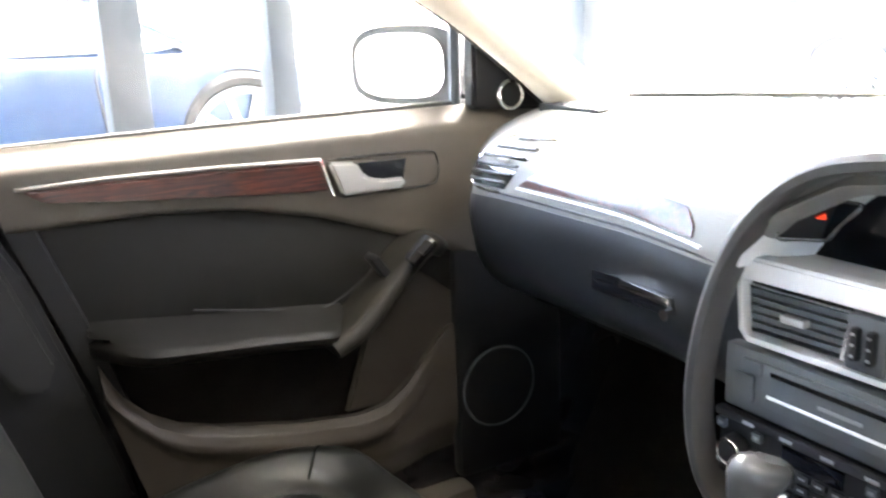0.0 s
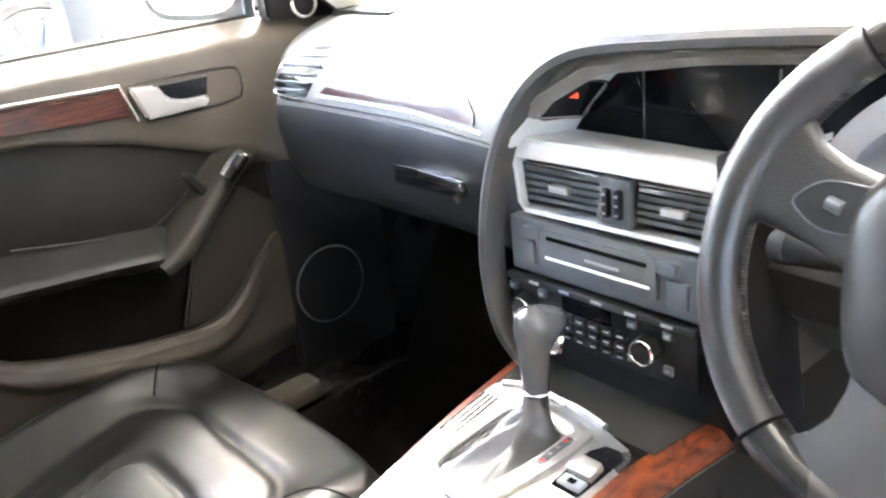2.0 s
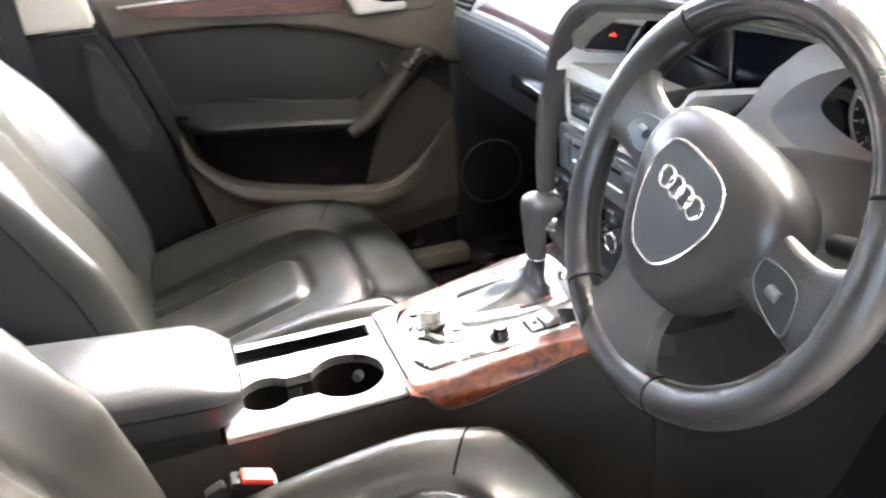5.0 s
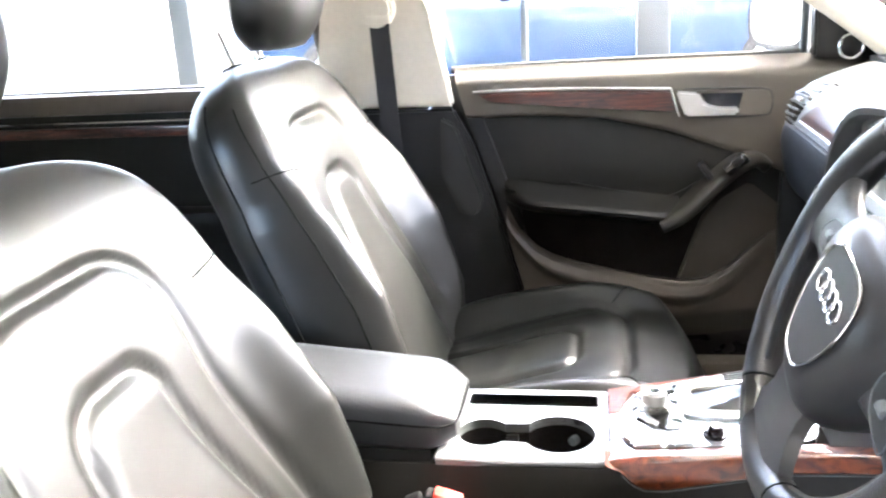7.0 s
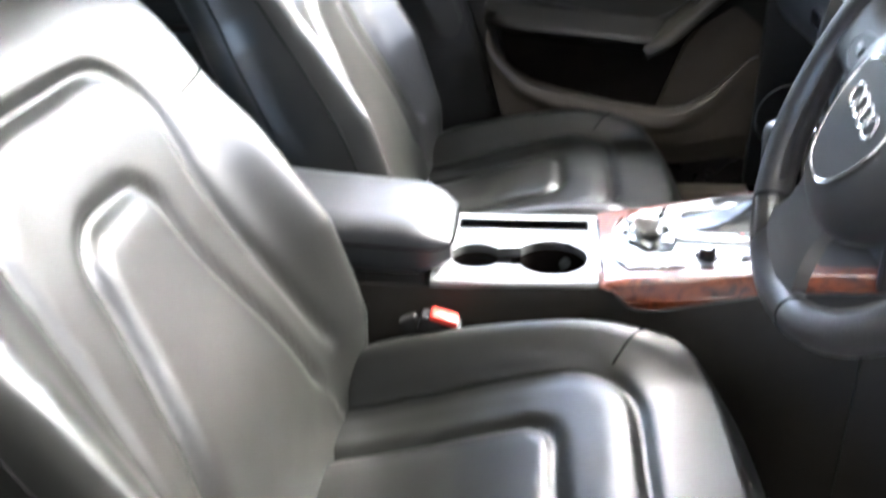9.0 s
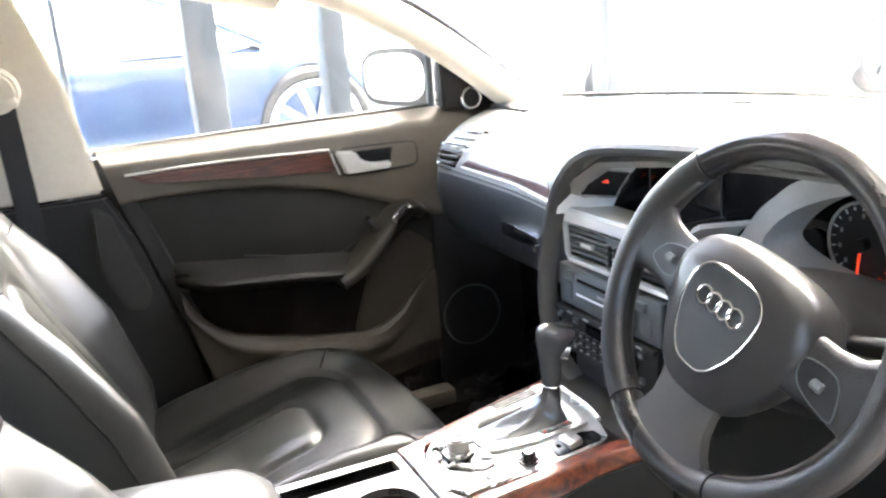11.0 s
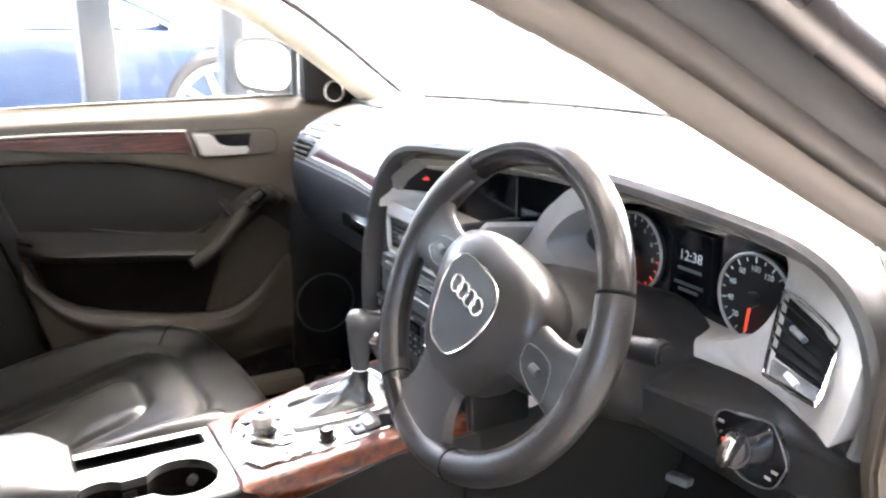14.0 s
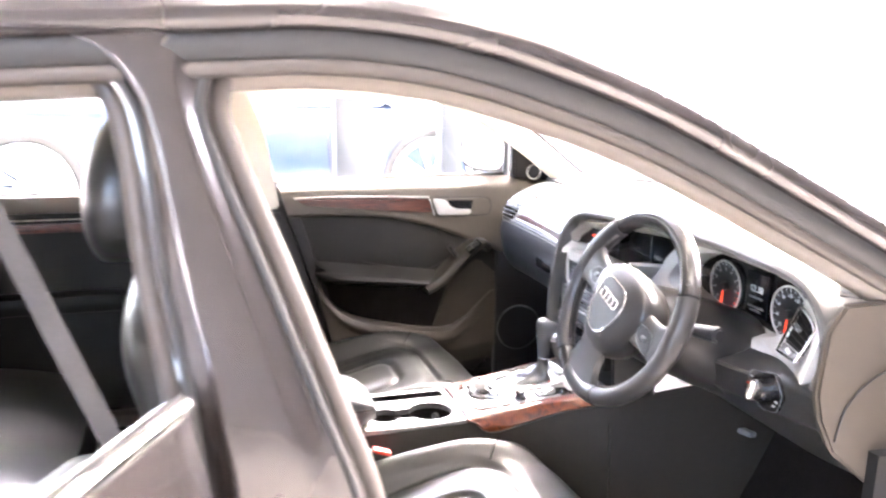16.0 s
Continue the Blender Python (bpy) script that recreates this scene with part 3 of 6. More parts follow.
# ---- passenger front door ----
door = thing("front_passenger_door", "closed car door with grey panel, wood strip and black armrest", "car door")
DY = 0.70
XR = lambda z: interp(z, [0.40, 0.555, 0.713, 0.805, 0.906, 0.992, 1.01], [0.125, 0.105, 0.065, 0.035, 0.001, -0.021, -0.024])
ZC = lambda x: interp(x, [0.0, 0.049, 0.157, 0.261, 0.375, 0.501, 0.584, 0.65, 0.76], [0.905, 0.909, 0.908, 0.899, 0.872, 0.824, 0.788, 0.74, 0.66])
ZA = lambda x: interp(x, [0.0, 0.09, 0.23, 0.36, 0.41, 0.52, 0.60, 0.76], [0.765, 0.752, 0.735, 0.728, 0.74, 0.80, 0.74, 0.6])


def upper_f(u, v):
    x = mixed(XR(0.95), 0.78, u)
    zt, zb = 1.004, ZC(max(x, 0.03))
    z = mixed(zb, zt, v)
    x = mixed(XR(z), 0.78, u)
    y = DY + 0.03 * sstep(0.975, 1.006, z) - 0.006 * math.sin(math.pi * v) + 0.006 * (1 - sstep(0, 0.06, v))
    return (x, y, z)


part("upper_panel", sheet(upper_f, 60, 24, (0, 0.03, 0)), DOORSOFT, door, "grey soft upper door panel")


def insert_f(u, v):
    x = mixed(0.0, 0.66, u)
    zt, zb = ZC(max(x, 0.03)) + 0.004, ZA(x) - 0.03
    z = mixed(zb, zt, v)
    x = mixed(XR(z) + 0.028, 0.66, u)
    return (x, DY + 0.010 - 0.010 * math.sin(math.pi * min(1, v * 1.1)) * math.sin(math.pi * min(1, u * 1.2)), z)


part("insert", sheet(insert_f, 50, 20, (0, 0.02, 0)), LEATHER_SIDE, door, "black leatherette insert")
# added strip that keeps outside light from leaking between door and pillar
part("leak_blocker", skin([[(XR(z) - 0.07, 0.735, z), (XR(z) + 0.05, 0.735, z), (XR(z) + 0.05, 0.745, z), (XR(z) - 0.07, 0.745, z)] for z in np.linspace(0.38, 0.99, 20)]), BLACKRUB, shell, "black strip added to stop light leaking through the shut line")
# back edge of the panel between insert and shut line
part("edge_panel", skin([[(XR(z) + d, y, z) for d, y in ((0, DY + 0.004), (0.03, DY + 0.003), (0.034, DY + 0.012), (0, DY + 0.03))] for z in np.linspace(0.44, 0.915, 24)]), PLASTIC, door)


def arm_rings():
    rings = []
    for i in range(31):
        t = i / 30
        x = mixed(0.070, 0.405, t)
        top = interp(x, [0.07, 0.2, 0.3, 0.405], [0.766, 0.752, 0.742, 0.728])
        e = math.sin(min(1, t * 4 + 0.10) * math.pi / 2) * (1 - 0.30 * sstep(0.88, 1, t))
        yin = DY + 0.010 - 0.072 * e
        prof = [(DY + 0.014, top + 0.022), (mixed(DY, yin, 0.25), top + 0.011), (mixed(DY, yin, 0.55), top + 0.002), (yin + 0.014, top - 0.003), (yin + 0.004, top - 0.007), (yin, top - 0.013), (yin + 0.003, top - 0.021), (yin + 0.014, top - 0.029), (yin + 0.034, top - 0.034), (DY + 0.014, top - 0.040)]
        rings.append([(x, y, z) for y, z in prof])
    return rings


part("armrest", skin(arm_rings()), LEATHER_SIDE, door, "black padded leather armrest")
part("seam", tube([(0.20, DY - 0.002, 0.778), (0.30, DY - 0.003, 0.758), (0.365, DY - 0.003, 0.746), (0.41, DY - 0.002, 0.757), (0.471, DY + 0.001, 0.795)], 0.0013, 6, 30), BLACKRUB, door)
# grab bar that climbs forwards from the armrest
bar = [(0.37, 0.648, 0.700), (0.41, 0.644, 0.722), (0.46, 0.645, 0.770), (0.505, 0.65, 0.808), (0.54, 0.665, 0.818), (0.565, 0.685, 0.80)]
bp, rows = spline(bar, 30), []
for i, p in enumerate(bp):
    d = (bp[min(30, i + 1)] - bp[max(0, i - 1)])
    d.y = 0
    n = Vector((-d.z, 0, d.x)).normalized() * (0.0150 - 0.003 * i / 30)
    e = 0.012 * (1 - 0.5 * sstep(24, 30, i))
    rows.append([Vector((p.x, 0, p.z)) + n * a + Vector((0, y, 0)) for a, y in ((-1.15, DY + 0.012), (-1.05, p.y + 0.004), (-0.85, p.y - 0.5 * e), (-0.45, p.y - e), (0.2, p.y - e * 1.05), (0.7, p.y - 0.7 * e), (0.95, p.y - 0.1 * e), (1.05, p.y + 0.006), (1.1, DY + 0.012))])
part("grab_bar", skin(rows), GRABDARK, door, "dark taupe grab bar", angle=60)
part("window_switch", box((0.498, 0.627, 0.822), (0.046, 0.022, 0.016), 0.005, pose(0, 0, 0, 30, -40, 0)), PIANO, door)
part("switch_rocker", box((0.50, 0.618, 0.828), (0.02, 0.012, 0.008), 0.002, pose(0, 0, 0, 30, -40, 0)), PLASTIC, door)
part("grab_hollow", box((0.452, 0.668, 0.80), (0.012, 0.03, 0.04), 0.004, pose(0, 0, 0, 0, -35, 0)), PLASTIC, door)
LIP = lambda x: interp(x, [0.07, 0.095, 0.12, 0.15, 0.195, 0.307, 0.40, 0.45, 0.50, 0.54, 0.58, 0.78], [0.745, 0.690, 0.655, 0.634, 0.618, 0.592, 0.579, 0.583, 0.605, 0.638, 0.672, 0.70])


def lower_f(u, v):
    """Tan panel below the lip of the map pocket."""
    x = mixed(0.075, 0.60, u)
    top = LIP(x)
    z = mixed(0.462, top, v)
    x = mixed(max(XR(z) + 0.004, 0.075), 0.60, u)
    d = z - top
    out = 1 - 0.92 * sstep(0.42, 0.585, x)
    y = DY + 0.008 - out * 0.043 + out * (0.012 * sstep(0.03, 0.0, abs(d + 0.008)) - 0.012 * sstep(-0.05, -0.02, d) + 0.016 * sstep(-0.010, 0.0, d))
    return (x, y + 0.02 * sstep(0.52, 0.462, z), z)


part("lower_panel", sheet(lower_f, 70, 40, (0, 0.012, 0)), TAUPESHADE, door, "taupe lower door panel")
# near-black backing puts the pocket's shade into its colour
part("pocket", sheet(lambda u, v: (mixed(0.10, 0.60, u), DY + 0.030, mixed(0.46, 0.79, v)), 8, 8, (0, 0.02, 0)), CARPET, door, "map pocket backed in near-black for its shade")
# black colour stands for the dashboard's shadow on this corner
part("kick_panel", box((0.69, DY + 0.012, 0.60), (0.20, 0.03, 0.38), 0.01), PLASTIC, door, "lower front corner, black for the dashboard's shadow")
part("front_panel", plate([(x, DY + 0.012, z) for x, z in ((0.405, 0.57), (0.60, 0.57), (0.60, 0.80), (0.53, 0.80), (0.45, 0.70))], (0, 0.012, 0), 0.004), TAUPESHADE, door)
spk = part("speaker", cyl((0.659, DY - 0.012, 0.560), (0.659, DY + 0.01, 0.560), 0.063, seg=48), PLASTIC, door, "black round door speaker")
part("speaker_ring", ring((0.659, DY - 0.013, 0.560), (0, 1, 0), 0.066, 0.0016, 48), PLASTIC_GREY, spk, "thin chrome ring")
# wood strip with its bright line
ws_pts = [(0.022, 0.958), (0.12, 0.958), (0.25, 0.955), (0.383, 0.950), (0.398, 0.910), (0.28, 0.9185), (0.15, 0.9305), (0.045, 0.9415)]
part("wood_strip", plate([(x, DY - 0.012, z) for x, z in ws_pts], (0, 0.014, 0), 0.003), WOODDOOR, door, "dark red polished wood strip")
part("bright_line", tube([(0.016, DY - 0.010, 0.9605), (0.12, DY - 0.012, 0.962), (0.25, DY - 0.012, 0.9595), (0.386, DY - 0.012, 0.954)], 0.0024, 8, 20), SILVER, door, "satin chrome line")
part("bright_line", tube([(0.386, DY - 0.012, 0.954), (0.394, DY - 0.012, 0.928), (0.402, DY - 0.012, 0.903)], 0.0026, 8, 8, up=(0, 1, 0)), CHROME, door)
hb = [(0.393, 0.952), (0.55, 0.948), (0.566, 0.936), (0.566, 0.91), (0.552, 0.899), (0.41, 0.899)]
hs = part("handle_shell", plate([(x, DY - 0.009, z) for x, z in hb], (0, 0.01, 0), 0.003), DOORSOFT, door)
part("handle_outline", tube([(x, DY - 0.0092, z) for x, z in ((0.41, 0.952), (0.48, 0.951), (0.55, 0.948), (0.566, 0.936), (0.566, 0.91), (0.552, 0.899), (0.48, 0.898), (0.415, 0.898))], 0.0011, 6, 50), BLACKRUB, hs)
part("handle_hollow", plate([(x, DY - 0.0105, z) for x, z in ((0.436, 0.945), (0.517, 0.943), (0.508, 0.905), (0.455, 0.914))], (0, 0.008, 0), 0.002), PIANO, hs)
hp = [(0.394, 0.950), (0.434, 0.946), (0.447, 0.925), (0.470, 0.918), (0.508, 0.917), (0.506, 0.902), (0.412, 0.902)]
part("handle", plate([(x, DY - 0.021, z) for x, z in hp], (0, 0.009, 0), 0.004), SILVER, hs, "satin silver pull handle")
part("door_skin", sheet(lambda u, v: (mixed(-0.02, 0.78, u) + 0.1 * (1 - v), 0.80 + 0.05 * math.sin(3 * v) * 0.8 - 0.02 * v, mixed(0.3, 0.985, v)), 16, 16, (0, -0.02, 0)), PAINT, door)
part("window_strip", tube([(-0.03, 0.738, 1.0), (0.3, 0.742, 1.004), (0.66, 0.742, 1.004)], 0.007, 8, 12), BLACKRUB, door)
gp = [(-0.024, 1.0), (0.62, 1.0), (0.62, 1.10), (0.55, 1.15), (0.40, 1.228), (0.25, 1.27), (0.10, 1.292), (-0.10, 1.295)]
pane = part("window_pane", plate([(x, 0.752 - 0.16 * (z - 1.0), z) for x, z in gp], (0, 0.004, 0)), GLASS, door, "clear side window")
pane.visible_shadow = False
part("window_post", tube([(0.628, 0.742, 0.99), (0.624, 0.73, 1.12)], 0.009, 8), STEEL, door)
tri = [(0.636, 0.998), (0.775, 0.988), (0.725, 1.052), (0.676, 1.092), (0.63, 1.118)]
tp = part("mirror_triangle", plate([(x, 0.700 - 0.12 * (z - 1), z) for x, z in tri], (0, 0.03, 0), 0.005), PLASTIC, door, "black mirror corner panel")
part("tweeter", cyl((0.695, 0.695, 1.016), (0.695, 0.705, 1.016), 0.02, seg=32), PLASTIC, tp)
part("tweeter_ring", ring((0.695, 0.692, 1.016), (0, 1, -0.05), 0.0205, 0.0035, 36), CHROME, tp, "chrome tweeter ring")

# ---- outside mirror on the passenger side ----
mir = thing("door_mirror", "black outside mirror with bright reflecting glass", "wing mirror")
MC = Vector((0.638, 0.874, 1.060))
TOE = Matrix.Translation(MC) @ Matrix.Rotation(radians(22), 4, "Z") @ Matrix.Translation(-MC)
msec = []
for i in range(13):
    t = i / 12
    w = math.sin(math.pi * min(1, 0.12 + t * 0.5)) if t < 1 else 0
    k = mixed(1.0, 0.0, sstep(0.35, 1.0, t)) * 0.55 + 0.45 * (1 - t ** 3)
    msec.append([TOE @ Vector((MC.x - 0.035 + 0.13 * t, MC.y + 0.115 * k * math.copysign(abs(math.cos(a)) ** 0.6, math.cos(a)), MC.z + 0.062 * k * math.copysign(abs(math.sin(a)) ** 0.6, math.sin(a)))) for a in [2 * math.pi * q / 28 for q in range(28)]])
part("housing", skin(msec, caps=True), PLASTIC, mir)
mo = [TOE @ Vector((MC.x - 0.037, MC.y + 0.006 + 0.091 * math.copysign(abs(math.cos(a)) ** 0.6, math.cos(a)), MC.z + 0.050 * math.copysign(abs(math.sin(a)) ** 0.6, math.sin(a)))) for a in [2 * math.pi * q / 32 for q in range(32)]]
part("mirror_glass", plate(mo, (-0.003, -0.001, 0)), MIRROR, mir, "silvered mirror glass")
part("foot", tube([(0.665, 0.74, 1.0), (0.66, 0.80, 1.005), (0.66, 0.86, 1.02)], 0.022, 12, 8, flat=0.6), PIANO, mir)

# ---- passenger rear door ----
rdoor = thing("rear_passenger_door", "closed rear car door with black panel and wood strip", "car door")
part("panel", sheet(lambda u, v: (mixed(-1.15, -0.29, u), DY + 0.03 * sstep(0.96, 1.0, mixed(0.42, 0.99, v)), mixed(0.42, 0.99, v)), 20, 20, (0, 0.03, 0)), LEATHER_SIDE, rdoor)
part("top_rail", box((-0.72, DY + 0.0, 0.965), (0.86, 0.03, 0.045), 0.012), DOORSOFT, rdoor)
part("wood_strip", box((-0.74, DY - 0.003, 0.905), (0.8, 0.010, 0.022), 0.003), WOODDOOR, rdoor)
part("bright_line", tube([(-1.14, DY - 0.006, 0.926), (-0.34, DY - 0.006, 0.926)], 0.003, 8), CHROME, rdoor)
part("armrest", box((-0.72, DY - 0.03, 0.72), (0.6, 0.07, 0.05), 0.02), LEATHER_SIDE, rdoor)
rp = part("window_pane", plate([(x, 0.745 - 0.16 * (z - 1.0), z) for x, z in ((-1.2, 0.99), (-0.31, 0.99), (-0.31, 1.25), (-0.6, 1.27), (-1.0, 1.24), (-1.2, 1.13))], (0, 0.004, 0)), GLASS, rdoor)
rp.visible_shadow = False
part("skin", sheet(lambda u, v: (mixed(-1.2, -0.26, u), 0.80 + 0.04 * math.sin(3 * v) - 0.02 * v, mixed(0.3, 0.98, v)), 12, 12, (0, -0.02, 0)), PAINT, rdoor)


# ---- dashboard ----
dash = thing("dashboard", "charcoal soft dashboard with wood strip, vents and dark screen", "dashboard")
HOODX = lambda y: interp(y, [-0.66, -0.58, -0.48, -0.3, -0.15, 0.0, 0.12], [0.60, 0.60, 0.595, 0.575, 0.545, 0.525, 0.52])


def face_x(y, z):
    """Depth of the passenger face of the dashboard at a height."""
    return interp(z, [0.862, 0.875, 0.90, 0.93, 0.952, 0.974, 0.995], [0.575, 0.571, 0.573, 0.581, 0.594, 0.628, 0.70]) + 0.05 * sstep(0.60, 0.69, y)


def top_f(u, v):
    """The pad in one sweep: passenger face, brow and flat top; behind the hood it starts under the hood's lip."""
    y = mixed(-0.665, 0.685, v)
    x1 = 1.10 - 0.32 * (y / 0.68) ** 2
    e = 0.05 * sstep(0.60, 0.685, y)
    zh = interp(y, [-0.66, -0.622, -0.57, -0.48, -0.34, -0.2, -0.08, 0.02, 0.075, 0.112], [0.93, 0.975, 1.006, 1.018, 1.027, 1.028, 1.022, 1.010, 0.980, 0.945])
    xh = HOODX(y)
    P = [(0.575, 0.862), (0.571, 0.875), (0.573, 0.90), (0.581, 0.93), (0.594, 0.952), (0.628, 0.974), (0.70, 0.995), (0.80, 1.008), (x1, 1.0)]
    Q = [(xh + 0.03, zh - 0.012), (xh + 0.024, zh - 0.010), (xh + 0.016, zh - 0.006), (xh + 0.010, zh - 0.002), (xh + 0.007, zh), (xh + 0.03, zh + 0.010), (xh + 0.10, max(zh, 1.0) + 0.012), (mixed(xh, x1, 0.55), 1.018), (x1, 1.0)]
    hi = [0.118, 0.119, 0.121, 0.125, 0.14, 0.19, 0.24, 0.26, 0.26]
    lo = [0.108, 0.108, 0.108, 0.106, 0.10, 0.07, 0.03, 0.0, 0.0]
    R = []
    for (px, pz), (qx, qz), a, b in zip(P, Q, hi, lo):
        k = sstep(a, b, y)
        R.append((mixed(px + e, qx, k), 0, mixed(pz, qz, k)))
    p = spline(R, 48)[round(u * 48)]
    return (p.x, y, p.z)


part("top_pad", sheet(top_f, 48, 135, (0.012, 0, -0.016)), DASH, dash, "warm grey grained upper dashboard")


def glove_f(u, v):
    y = mixed(0.128, 0.675, v)
    pr = [(0.5715, 0.8985), (0.5690, 0.888), (0.5675, 0.872), (0.5690, 0.856), (0.572, 0.84), (0.582, 0.80), (0.615, 0.76), (0.69, 0.725)]
    p = spline([(a, 0, b) for a, b in pr], 20)[round(u * 20)]
    return (p.x + 0.05 * sstep(0.60, 0.69, y), y, p.z - 0.010 * sstep(0.32, 0.13, y) - 0.004 * sstep(0.5, 0.66, y))


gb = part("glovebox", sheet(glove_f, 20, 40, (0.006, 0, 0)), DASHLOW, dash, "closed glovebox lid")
part("handle_hollow", box((0.573, 0.285, 0.836), (0.012, 0.13, 0.026), 0.006), PIANO, gb)
part("handle", box((0.566, 0.258, 0.843), (0.008, 0.075, 0.010), 0.003, pose(0, 0, 0, 3, 0, 0)), CHROME, gb, "chrome glovebox handle")
part("lock", cyl((0.560, 0.225, 0.828), (0.574, 0.225, 0.828), 0.006, seg=16), CHROME, gb)
part("under_tray", box((0.87, 0.40, 0.705), (0.3, 0.56, 0.02), 0.005), PLASTIC, dash)
# wood strip on the passenger side, let into the pad
def strip_f(u, v):
    y = mixed(0.203, 0.500, u)
    zt = interp(y, [0.203, 0.216, 0.342, 0.455, 0.500], [0.922, 0.938, 0.953, 0.950, 0.921])
    zb = interp(y, [0.203, 0.327, 0.500], [0.911, 0.921, 0.920])
    z = mixed(zb, zt, v)
    return (face_x(y, z) - 0.0028, y, z)


part("wood_strip", sheet(strip_f, 40, 6, (0.004, 0, 0)), WOODDOOR, dash, "dark red polished wood strip")
part("bright_line", tube([(face_x(y, z) - 0.0015, y, z) for y, z in ((0.190, 0.904), (0.26, 0.911), (0.327, 0.915), (0.42, 0.9155), (0.505, 0.916))], 0.0022, 8, 24), SILVER, dash, "thin satin line")
part("seam", tube([(face_x(y, 0.900) - 0.0005, y, z) for y, z in ((0.165, 0.893), (0.3, 0.904), (0.5, 0.906), (0.62, 0.902))], 0.0014, 6, 20), BLACKRUB, dash)


def vent(name, corners, out, slats, lab, tab=True, back=0.035, slat=None):
    """A vent: bright frame, dark recess, slats and a thumb tab. corners run round the opening."""
    C = [Vector(c) for c in corners]
    n = Vector(out).normalized()
    mid = sum(C, Vector()) / 4
    v = part(name, plate([c - n * back for c in C], -n * 0.004), BLACKRUB, dash, lab)
    part("frame", frame_plate([mid + (c - mid) * 1.05 + n * 0.0015 for c in C], [mid + (c - mid) * 1.0 + n * 0.0025 for c in C], -n * 0.02), CHROME, v)
    for i in range(slats):
        t = (i + 0.7) / (slats + 0.4)
        a, b = C[0].lerp(C[3], t), C[1].lerp(C[2], t)
        up = (C[3] - C[0]).normalized()
        w = up * (0.0022 if back > 0.01 else 0.0014)
        part("slat", skin([[p - w, p + w, p + w - n * min(0.016, back) + up * 0.003, p - w - n * min(0.016, back) + up * 0.003] for p in (a, b)]), slat or PLASTIC_GREY, v)
    if tab:
        c = C[0].lerp(C[3], 0.5).lerp(C[1].lerp(C[2], 0.5), 0.5) + n * 0.003
        r = (C[1] - C[0]).normalized()
        q = Matrix((r, (C[3] - C[0]).normalized(), n)).transposed().to_4x4()
        part("tab", box(c, (0.024, 0.007, 0.010), 0.002, q), SILVER, v, "silver thumb tab")
    return v


# passenger side vent, flush in the curve of the pad
VO = lambda z: interp(z, [0.908, 0.915, 0.946, 0.963, 0.972, 0.977], [0.622, 0.620, 0.602, 0.582, 0.556, 0.50])
VI = lambda z: interp(z, [0.908, 0.945, 0.977], [0.536, 0.508, 0.484])
pv = part("vent", sheet(lambda u, v: (face_x(mixed(VI(mixed(0.911, 0.976, v)), VO(mixed(0.911, 0.976, v)), u), mixed(0.911, 0.976, v)) - 0.0012, mixed(VI(mixed(0.911, 0.976, v)), VO(mixed(0.911, 0.976, v)), u), mixed(0.911, 0.976, v)), 20, 24, (0.003, 0, 0)), PIANO, dash, "slatted side vent let into the dashboard")
for k in range(6):
    z = 0.917 + 0.0108 * k
    pts = [(face_x(y, z) - 0.004, y, z + 0.004 * (1 - t)) for t, y in ((t, mixed(VI(z), VO(z), t)) for t in (0, 0.25, 0.5, 0.75, 1))]
    part("slat", tube(pts, 0.0026, 6, 12, flat=0.8), HOODGREY, pv, "grey vent slat")
part("tab", box((face_x(0.545, 0.945) - 0.007, 0.545, 0.947), (0.008, 0.020, 0.006), 0.002), SILVER, pv)
part("bright_frame", tube([(face_x(y, z) - 0.002, y, z) for y, z in ((0.540, 0.906), (0.585, 0.906), (0.628, 0.908), (0.620, 0.930), (0.606, 0.948), (0.586, 0.966), (0.558, 0.9755), (0.50, 0.981))], 0.0024, 8, 40), CHROME, dash)
part("screen_vent", box((0.74, 0.58, 0.998), (0.05, 0.14, 0.012), 0.004), PLASTIC, dash)
for k in range(6):
    part("slat", box((0.74, 0.53 + 0.02 * k, 1.003), (0.044, 0.004, 0.006), 0.001, pose(0, 0, 0, 0, 0, 25)), PLASTIC, dash)

# hood that frames screen, stack and instruments in one sweep
HOOD = [(0.535, 0.105, 0.655), (0.522, 0.135, 0.70), (0.520, 0.148, 0.77), (0.520, 0.138, 0.85), (0.520, 0.112, 0.92), (0.521, 0.075, 0.972), (0.525, 0.020, 1.006), (0.535, -0.08, 1.018),
        (0.550, -0.20, 1.024), (0.575, -0.34, 1.023), (0.592, -0.48, 1.013), (0.598, -0.57, 1.000), (0.598, -0.622, 0.965), (0.59, -0.648, 0.91), (0.575, -0.650, 0.868)]
hp = spline(HOOD, 90)
rows, under = [], []
